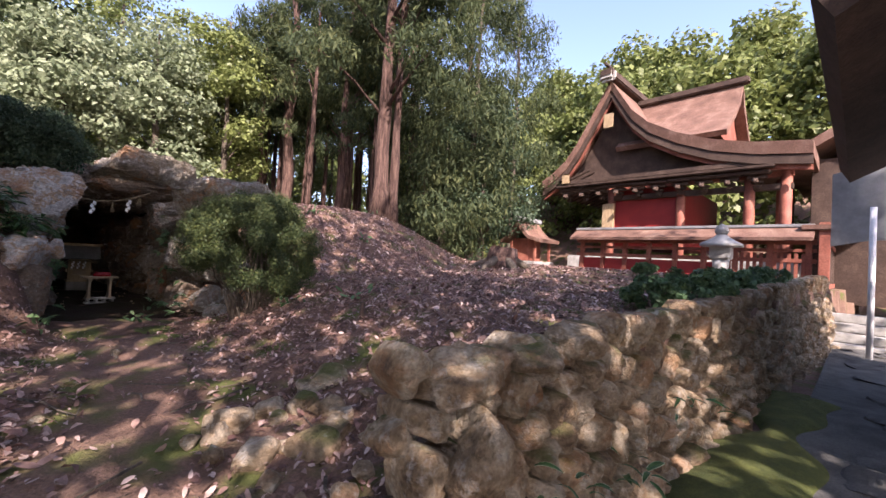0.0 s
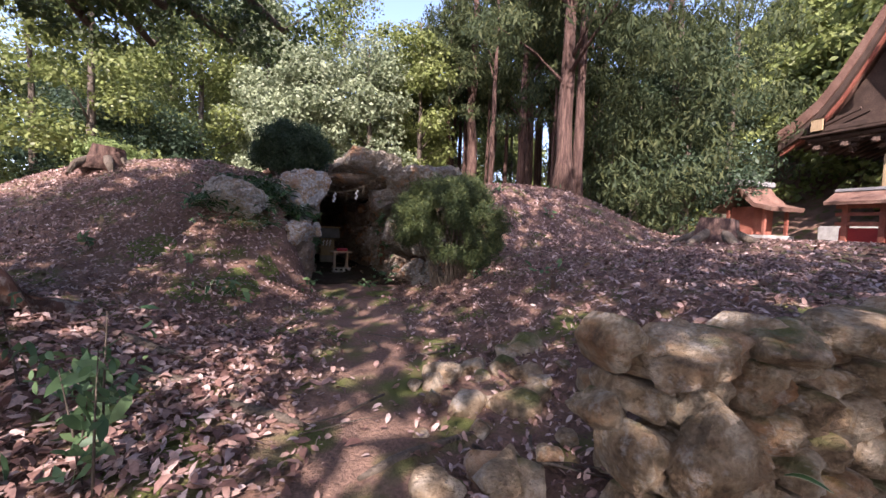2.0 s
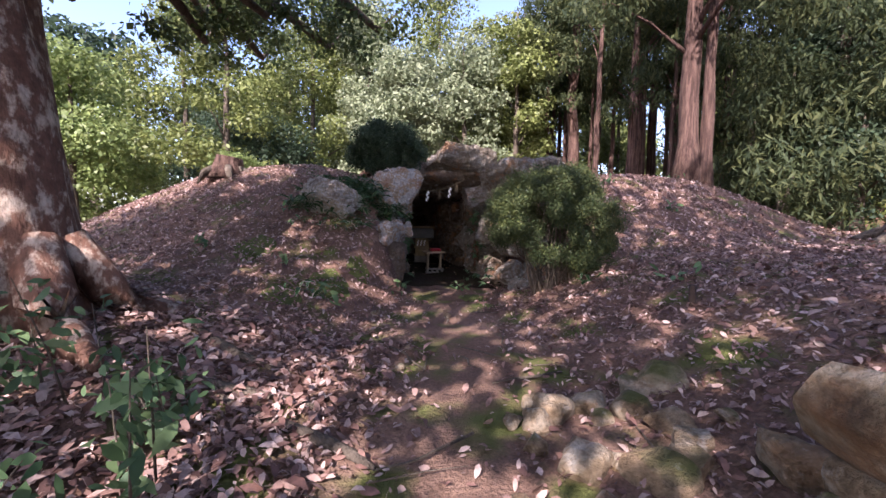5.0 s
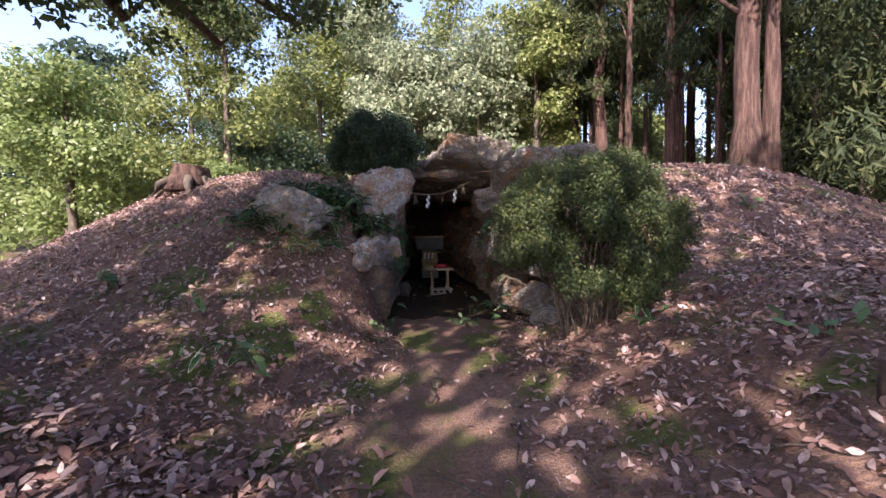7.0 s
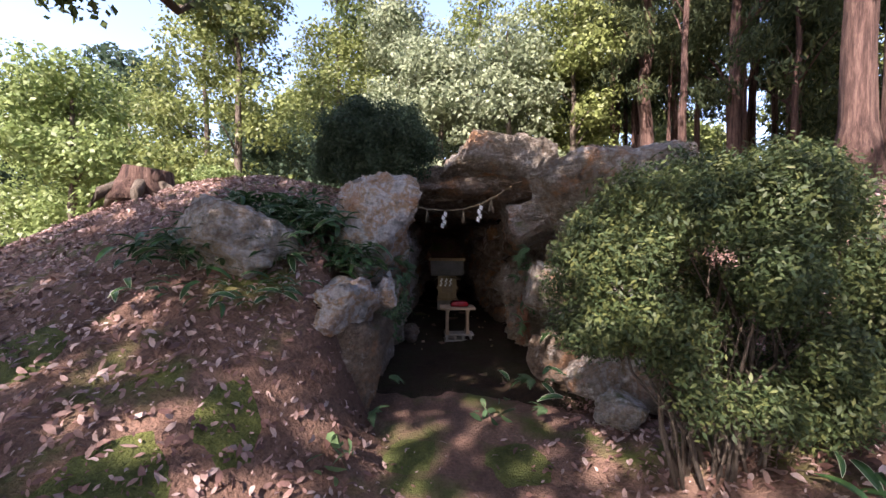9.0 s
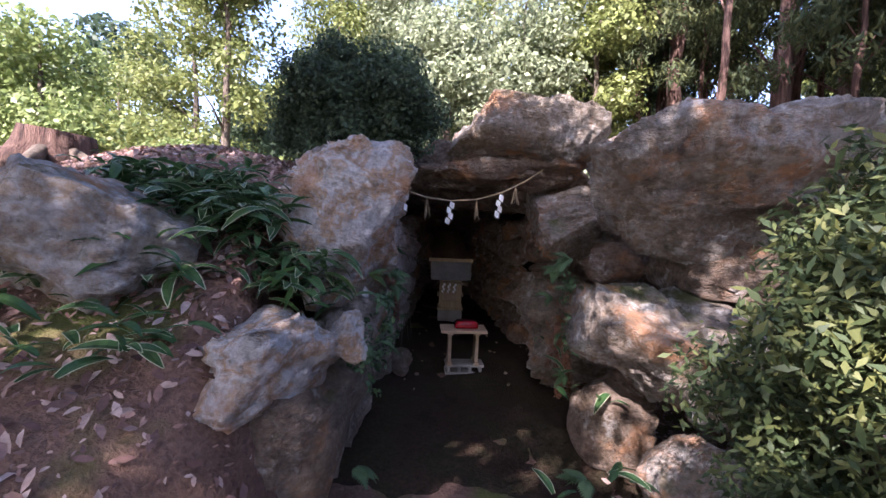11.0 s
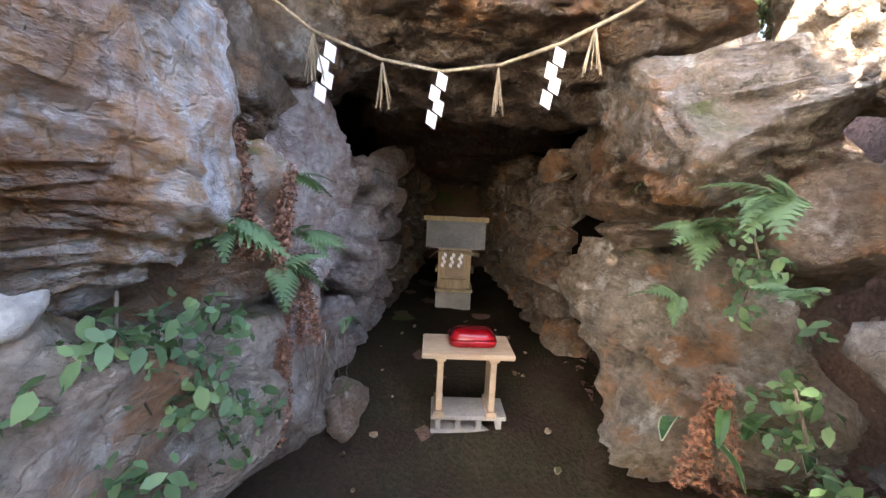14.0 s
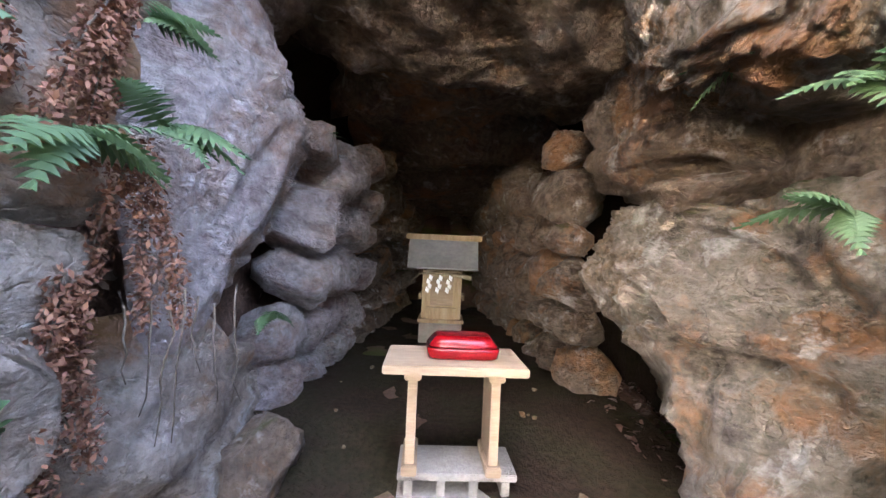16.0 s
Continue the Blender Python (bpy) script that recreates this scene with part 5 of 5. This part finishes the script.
def lantern():
    top = thing("stone_lantern", "weathered granite lantern behind the shrubs", "lantern", pose(12.2, -6.25, 0.5))
    part("base", box_data("base", (0.7, 0.7, 0.3), M_granite, 0.04, (0, 0, 0.15)), top)
    part("shaft", tube_data("shaft", [(0, 0, 0.3), (0, 0, 0.7), (0, 0, 1.0)], [0.2, 0.17, 0.2], M_granite, 12), top)
    part("light_box", box_data("light_box", (0.46, 0.46, 0.34), M_granite, 0.03, (0, 0, 1.17)), top)
    part("cap", tube_data("cap", [(0, 0, 1.34), (0, 0, 1.42), (0, 0, 1.58), (0, 0, 1.66)], [0.52, 0.5, 0.2, 0.12], M_granite, 6), top)
    part("finial", tube_data("finial", [(0, 0, 1.66), (0, 0, 1.76), (0, 0, 1.88), (0, 0, 1.95)], [0.12, 0.17, 0.12, 0.02], M_granite, 12), top)


lantern()


def near_eave():
    """Deep eave of a neighbouring building."""
    top = thing("neighbouring_building", "old dark timber building with deep eaves", "building", pose(0, 0, 0))
    part("wall", box_data("wall", (4.8, 4.0, 3.6), M_dark_wood, 0.02, (6.0, -12.4, 1.3)), top)
    v = [(2.9, -8.53, 2.9), (8.6, -8.53, 2.9), (8.6, -12.4, 5.0), (2.9, -12.4, 5.0), (8.6, -16.3, 2.9), (2.9, -16.3, 2.9)]
    ob = part("roof", mesh_data("roof", v, [(0, 1, 2, 3), (3, 2, 4, 5)], M_dark_wood, False), top)
    so = ob.modifiers.new("thick", "SOLIDIFY")
    so.thickness, so.offset = 0.25, 1
    part("gable", mesh_data("gable", [(3.3, -9.3, 3.2), (3.3, -15.5, 3.2), (3.3, -12.4, 4.9)], [(0, 1, 2)], M_dark_wood, False), top)
    rf = box_data("rafter", (0.09, 3.6, 0.08), M_wood_old, 0.01)
    for k in range(10):
        part("rafter", rf, top, m=pose(3.1 + 0.6 * k, -10.25, 3.76, -28.5, 0, 0))
    part("eave_batten", box_data("eave_batten", (5.6, 0.07, 0.07), M_wood_old, 0.01, (5.75, -8.75, 2.96)), top)
    return top


near_eave()

pole = new("pole", tube_data("pole", [(0, 0, -0.5), (0, 0, 2.6)], [0.05, 0.05], M_steel, 12))
pole.matrix_basis = pose(11.0, -8.95, 0.0, 0, 2, 0)
tagged(pole, "white painted steel pole beside the gate", "pole")
sx, sz = np.meshgrid(np.linspace(0, 3.5, 18), np.linspace(0, 1.7, 10))
sh = new("plastic_sheet", mesh_data("plastic_sheet", np.stack([12.6 + 0.12 * np.sin(sx * 5 + sz * 2), -8.3 - sx, 1.9 + sz + 0.15 * np.sin(sx * 2)], -1).reshape(-1, 3),
         [(a * 18 + c, a * 18 + c + 1, a * 18 + c + 19, a * 18 + c + 18) for a in range(9) for c in range(17)], M_tarp))
tagged(sh, "sagging translucent plastic sheeting under the eaves", "sheeting")
steps = thing("stone_steps", "pale worn stone steps up to the shrine gate", "steps", pose(0, 0, 0), kind="structure")
for k in range(4):
    part("step", box_data("step", (0.36, 1.5, 0.2), M_granite, 0.02, (12.2 + 0.36 * k, -8.75, -0.38 + 0.2 * k)), steps)
mx_, my_ = np.meshgrid(np.linspace(1.9, 6.8, 70), np.linspace(-1, 1, 11))
mw = 0.34 + 0.12 * np.sin(mx_ * 2.3) + 0.08 * np.sin(mx_ * 5.1)
myy = -8.3 + my_ * mw
mz = ground_height(mx_, myy) + 0.1 - 0.1 * np.abs(my_) ** 3 - 0.1 * smooth01((2.4 - mx_) / 0.5) - 0.1 * smooth01((mx_ - 6.2) / 0.5)
moss = new("moss_strip", mesh_data("moss_strip", np.stack([mx_, myy, mz], -1).reshape(-1, 3), [(a * 70 + c, a * 70 + c + 1, a * 70 + c + 71, a * 70 + c + 70) for a in range(10) for c in range(69)], M_moss))
tagged(moss, "bright green moss along the foot of the wall", "moss", kind="stuff")
flags = [rock_data("flagstone", (0.26, 0.2, 0.04), M_gravel, 260 + k, 3, 8, 0.06, 0.0, 0.6) for k in range(4)]
rnd = random.Random(5)
for k in range(34):
    fx_, fy_ = rnd.uniform(2.6, 12), rnd.uniform(-9.9, -8.7)
    ob = new("flagstone", flags[k % 4])
    ob.matrix_basis = pose(fx_, fy_, on_ground(fx_, fy_) + 0.05, rnd.uniform(-3, 3), rnd.uniform(-3, 3), rnd.uniform(0, 360))
    tagged(ob, "flat grey stone bedded in the lane", "stone", "lane stones")
lx, ly = np.meshgrid(np.linspace(2.6, 12, 60), np.linspace(-10.6, -8.4, 16))
lane = new("lane", mesh_data("lane", np.stack([lx, ly, ground_height(lx, ly) + 0.05], -1).reshape(-1, 3), [(a * 60 + c, a * 60 + c + 1, a * 60 + c + 61, a * 60 + c + 60) for a in range(15) for c in range(59)], M_gravel))
tagged(lane, "grey gravel lane below the wall", "lane", kind="structure")

# ---- retaining wall ----
wall = thing("retaining_wall", "dry-stone retaining wall of rough ochre and grey stones", "wall", pose(0, 0, 0), kind="structure")
rnd = random.Random(11)


def cell(p, others):
    """The polygon round p that is nearer to p than to the others."""
    poly = [Vector((p[0] + a, p[1] + b)) for a, b in ((-0.4, -0.4), (0.4, -0.4), (0.4, 0.4), (-0.4, 0.4))]
    for q in others:
        mid, nrm = (Vector(p) + Vector(q)) / 2, Vector(q) - Vector(p)
        out = []
        for a, b in zip(poly, poly[1:] + poly[:1]):
            da, db = (a - mid).dot(nrm), (b - mid).dot(nrm)
            if da <= 0:
                out.append(a)
            if (da < 0) != (db < 0):
                out.append(a.lerp(b, da / (da - db)))
        poly = out
    return poly


def wall_stone(poly, seed):
    """A fitted stone: rounded outline, uneven bulging face, tail in the bank. Face towards -y."""
    c = sum(poly, Vector((0, 0))) / len(poly)
    ring = []
    for a, b in zip(poly, poly[1:] + poly[:1]):
        for t in (0.1, 0.37, 0.63, 0.9):
            ring.append(a.lerp(b, t) - c)
    off, lean_x, lean_z = Vector((seed * 1.7, seed * 0.9, 3.1)), random.Random(seed).uniform(-0.25, 0.25), random.Random(seed + 1).uniform(-0.35, 0.15)
    v, f, m = [], [], len(ring)
    for k, depth in ((0.8, 0.2), (0.93, 0.06), (0.88, -0.02), (0.7, -0.05), (0.38, -0.06)):
        for p in ring:
            q = p * k
            d = noise.fractal(Vector((q.x, q.y, 0)) * 13 + off, 1.0, 2.0, 3) * 0.04 if depth < 0.1 else 0
            v.append((q.x, depth + d + q.x * lean_x + q.y * lean_z, q.y))
    v.append((0, -0.06 + noise.noise(off) * 0.03, 0))
    for r in range(4):
        for i in range(m):
            e = (i + 1) % m
            f.append((r * m + i, r * m + e, (r + 1) * m + e, (r + 1) * m + i))
    f += [(4 * m + i, 4 * m + (i + 1) % m, 5 * m) for i in range(m)]
    return c, mesh_data("stone", v, f, M_wall_stone)


seeds = []
for row in range(7):
    x = 0.76 + 0.1 * (row % 2)
    while x < 13.6:
        seeds.append((x + rnd.uniform(-0.07, 0.07), -0.42 + row * 0.165 + 0.02 * max(0, x - 2) * (row / 6) + rnd.uniform(-0.08, 0.08)))
        x += rnd.uniform(0.15, 0.38)
# the wall's own ends and top bound the outermost stones
bounds = [(0.58 + rnd.uniform(-0.04, 0.04), -0.5 + 0.17 * k) for k in range(9)] + [(0.6 + 0.25 * k, 0.76 + 0.018 * k + rnd.uniform(-0.04, 0.04)) for k in range(56)]
far_v, far_f = [], []
for k, p in enumerate(seeds):
    c, data = wall_stone(cell(p, [q for q in seeds + bounds if q != p and abs(q[0] - p[0]) < 0.8]), k)
    m = pose(c.x, -7.72 - 0.06 * max(0, c.x - 1) + 0.22 * (c.y + 0.4) + rnd.uniform(-0.035, 0.03), c.y)
    if c.x < 10:
        part("stone", data, wall, m=m)
    else:
        n0 = len(far_v)
        far_v += [m @ w.co for w in data.vertices]
        far_f += [tuple(n0 + i for i in q.vertices) for q in data.polygons]
part("far_stones", mesh_data("far_stones", far_v, far_f, M_wall_stone), wall, kind="stuff")
for x, y, z, hx, hy, hz, sd in ((1.0, -7.5, 0.56, 0.22, 0.19, 0.12, 301), (0.98, -7.72, 0.28, 0.2, 0.14, 0.17, 302), (1.5, -7.6, 0.6, 0.2, 0.17, 0.11, 303), (0.74, -7.4, 0.3, 0.12, 0.15, 0.13, 304), (1.95, -7.62, 0.62, 0.2, 0.17, 0.11, 305)):
    part("cornerstone", rock_data("cornerstone", (hx, hy, hz), M_wall_stone, sd, 5, 14, 0.08, 0.03, 0.5), wall, "large pale cornerstone", pose(x, y, z, 3, -4, 6))

# ---- tomb furnishings ----
def offering_table():
    top = thing("offering_table", "small plain wooden offering table on a concrete block", "table", pose(-0.02, 0.06, 0.1, 0, 0, 8))
    part("tabletop", box_data("tabletop", (0.46, 0.27, 0.028), M_wood_pale, 0.004, (0, 0, 0.346)), top)
    for sx in (-0.135, 0.135):
        part("leg", box_data("leg", (0.03, 0.17, 0.29), M_wood_pale, 0.003, (sx, 0.0, 0.175)), top)
        part("cleat", box_data("cleat", (0.055, 0.2, 0.03), M_wood_pale, 0.004, (sx, 0.0, 0.318)), top)
        part("foot", box_data("foot", (0.05, 0.2, 0.034), M_wood_pale, 0.004, (sx, 0.0, 0.017)), top)
    return top


offering_table()


def concrete_block():
    top = thing("concrete_block", "hollow grey concrete block lying on its side on the floor", "block", pose(-0.0, 0.08, 0.05, 0, 0, 8))
    part("face", box_data("face", (0.39, 0.19, 0.024), M_concrete, 0.003, (0, 0, 0.038)), top)
    part("face", box_data("face", (0.39, 0.19, 0.024), M_concrete, 0.003, (0, 0, -0.038)), top)
    for x in (-0.158, -0.0525, 0.0525, 0.158):
        part("web", box_data("web", (0.027, 0.188, 0.056), M_concrete, 0.002, (x, 0, 0)), top)
    return top


concrete_block()


def lacquer_tray():
    def rounded(name, w, d, rings):
        """Stacked rounded rectangles: (height, inset)."""
        v, f, m = [], [], 24
        for z, inset in rings:
            for k in range(m):
                a = 2 * math.pi * k / m
                c, q = math.cos(a), math.sin(a)
                e = 0.38
                v.append((math.copysign(abs(c) ** e, c) * (w / 2 - inset), math.copysign(abs(q) ** e, q) * (d / 2 - inset), z))
        for r in range(len(rings) - 1):
            f += [(r * m + k, r * m + (k + 1) % m, (r + 1) * m + (k + 1) % m, (r + 1) * m + k) for k in range(m)]
        f += [tuple(range(m))[::-1], tuple((len(rings) - 1) * m + k for k in range(m))]
        return mesh_data(name, v, f, M_red_lac)

    top = thing("offering_box", "shiny red lacquered offering box with a domed lid", "box", pose(0.005, 0.09, 0.461, 0, 0, 8))
    part("box", rounded("box", 0.25, 0.18, [(0.0, 0.012), (0.004, 0.005), (0.03, 0.0), (0.036, 0.002), (0.037, 0.008)]), top)
    part("lid", rounded("lid", 0.236, 0.166, [(0.038, 0.002), (0.043, 0.0), (0.064, 0.018), (0.07, 0.026), (0.072, 0.04)]), top)
    return top


lacquer_tray()


def shide(x, y, z, s=1.0, turn=0.0, name="paper_streamer", group="rope streamers", rows=4):
    """Zigzag folded white paper."""
    v, f = [], []
    w, h, t = 0.046 * s, 0.07 * s, 0.0012
    for k in range(rows):
        x0 = (-0.014 if k % 2 else 0.012) * s - 0.006 * s * k
        zt = -k * h * 0.82
        b = len(v)
        yy = 0.006 * s * (k % 2)
        v += [(x0 - w / 2, yy, zt), (x0 + w / 2, yy, zt - 0.028 * s), (x0 + w / 2 - 0.012 * s, yy + 0.012 * s, zt - h - 0.02 * s), (x0 - w / 2 - 0.012 * s, yy + 0.012 * s, zt - h + 0.01 * s)]
        f.append((b, b + 1, b + 2, b + 3))
    ob = new(name, mesh_data(name, v, f, M_paper, False))
    ob.modifiers.new("thick", "SOLIDIFY").thickness = t
    ob.matrix_basis = pose(x, y, z, 0, 0, turn)
    return tagged(ob, "white folded zigzag paper streamer hanging from a straw rope", "streamer", group)


def straw_rope():
    rp = [(-0.9, -0.5, 2.0), (-0.62, -0.44, 1.8), (-0.4, -0.34, 1.735), (-0.17, -0.26, 1.715), (0.06, -0.28, 1.735), (0.28, -0.32, 1.8), (0.5, -0.28, 1.92), (0.75, -0.2, 2.1), (1.08, -0.12, 2.38)]
    top = thing("straw_rope", "thin twisted straw rope strung across the tomb mouth", "rope", pose(0, 0, 0))
    part("cord", tube_data("cord", rp, [0.007] * len(rp), M_straw, 7, 0.3, 1), top)
    rnd = random.Random(2)
    for (x, y, z) in ((-0.62, -0.44, 1.8), (-0.39, -0.335, 1.735), (0.055, -0.28, 1.735), (0.4, -0.3, 1.87)):
        q = []
        for k in range(9):
            a = rnd.uniform(-0.035, 0.035)
            e = (x + a, y + rnd.uniform(-0.02, 0.02), z - rnd.uniform(0.14, 0.19))
            q.append(((x - 0.002, y, z), (x + 0.002, y, z), (e[0] + 0.002, e[1], e[2]), (e[0] - 0.002, e[1], e[2])))
        part("straw_tassel", quads_data("straw_tassel", q, M_straw), top)
    return top


straw_rope()
shide(-0.57, -0.42, 1.775, 0.85, 10)
shide(-0.17, -0.27, 1.715, 0.85, 0)
shide(0.27, -0.325, 1.79, 0.85, -20)


def house_shrine():
    top = thing("wooden_house_shrine", "little plain wooden shrine with grey roof on stone base", "shrine", pose(-0.28, 2.25, 0.0, 0, 0, 5))
    part("base", box_data("base", (0.37, 0.36, 0.2), M_concrete, 0.01, (0, 0, 0.1)), top)
    part("plinth", box_data("plinth", (0.4, 0.36, 0.03), M_wood_old, 0.004, (0, 0, 0.215)), top)
    part("body", box_data("body", (0.3, 0.24, 0.42), M_wood_old, 0.005, (0, 0.03, 0.44)), top)
    part("step", box_data("step", (0.26, 0.06, 0.1), M_wood_old, 0.004, (0, -0.12, 0.28)), top)
    for sx in (-0.16, 0.16):
        part("post", box_data("post", (0.025, 0.025, 0.42), M_wood_old, 0.003, (sx, -0.1, 0.44)), top)
        part("rail", box_data("rail", (0.02, 0.2, 0.05), M_wood_old, 0.003, (sx * 1.2, -0.02, 0.42)), top)
    part("door", box_data("door", (0.2, 0.012, 0.26), M_wood_pale, 0.003, (0, -0.098, 0.47)), top)
    v = [(-0.3, -0.24, 0.68), (0.3, -0.24, 0.68), (0.32, 0.08, 0.93), (-0.32, 0.08, 0.93), (0.3, 0.34, 0.72), (-0.3, 0.34, 0.72)]
    ob = part("roof", mesh_data("roof", v, [(0, 1, 2, 3), (3, 2, 4, 5)], M_roof_grey, False), top)
    ob.modifiers.new("thick", "SOLIDIFY").thickness = 0.018
    part("ridge_board", box_data("ridge_board", (0.7, 0.06, 0.05), M_wood_old, 0.004, (0, 0.08, 0.95)), top)
    rp = [(-0.27, -0.19, 0.55), (-0.2, -0.18, 0.62), (-0.1, -0.17, 0.635), (0, -0.17, 0.63), (0.12, -0.17, 0.625), (0.25, -0.18, 0.6)]
    part("straw_rope", tube_data("straw_rope", rp, [0.004, 0.008, 0.012, 0.015, 0.018, 0.024], M_straw, 8, 0.2, 3), top)
    return top


house_shrine()
for dx in (-0.085, 0.0, 0.085):
    shide(-0.28 + dx, 2.06 + dx * 0.09, 0.62, 0.62, 5, group="house shrine streamers", name="paper_streamer")

# ---- leaf litter ----
def litter(name, n, seed, x0, x1, y0, y1, size, density=None, lift=0.012):
    rs = np.random.RandomState(seed)
    x, y = rs.uniform(x0, x1, n), rs.uniform(y0, y1, n)
    off = np.abs(x - path_mid(y))
    keep = (rs.rand(n) < np.clip((off - 0.15) / 0.9, 0.03, 1)) & ~((off < 0.8) & (y > -2.5)) & (y > np.where(x > 0.6, -7.5 - 0.06 * np.clip(x - 1, 0, 20), -20))
    x, y = x[keep], y[keep]
    n = len(x)
    z = ground_height(x, y) + near_relief(x, y)
    e = 0.04
    gx_ = (ground_height(x + e, y) - ground_height(x - e, y)) / (2 * e)
    gy_ = (ground_height(x, y + e) - ground_height(x, y - e)) / (2 * e)
    nr = np.stack([-gx_, -gy_, np.ones(n)], 1)
    nr /= np.linalg.norm(nr, axis=1)[:, None]
    nr += rs.normal(size=(n, 3)) * 0.42
    nr /= np.linalg.norm(nr, axis=1)[:, None]
    a = np.cross(nr, rs.normal(size=(n, 3)))
    a /= np.linalg.norm(a, axis=1)[:, None]
    b = np.cross(nr, a)
    s = (size * (0.35 + 1.1 * rs.rand(n) ** 1.6))[:, None]
    p = np.stack([x, y, z + lift + 0.02 * rs.rand(n)], 1)
    curl = nr * s * rs.uniform(-0.15, 0.6, n)[:, None]
    q = np.stack([p - a * s * 0.8, p - a * s * 0.3 + b * s * 0.32 + curl, p + a * s * 0.3 + b * s * 0.28 + curl, p + a * s * 0.8 + curl * 0.5, p + a * s * 0.3 - b * s * 0.28 + curl, p - a * s * 0.3 - b * s * 0.32 + curl], 1)
    ob = new(name, quads_data(name, q, M_litter, 6))
    return tagged(ob, "dry brown and pale fallen leaves on the ground", "leaves", kind="stuff")


def near_relief(x, y):
    k = np.exp(-(np.hypot(x, y + 3) / 14) ** 2)
    return k * np.array([0.05 * noise.fractal(Vector((a * 1.3, b * 1.3, 0.3)), 1.0, 2.0, 4) for a, b in zip(x, y)])


litter("fallen_leaves", 110000, 1, -7, 6, -9.5, 1.5, 0.034)
litter("fallen_leaves", 16000, 2, 2, 15, -8.2, 4, 0.055)
litter("fallen_leaves", 15000, 3, -4.5, 0.3, -8.6, -4.8, 0.05)
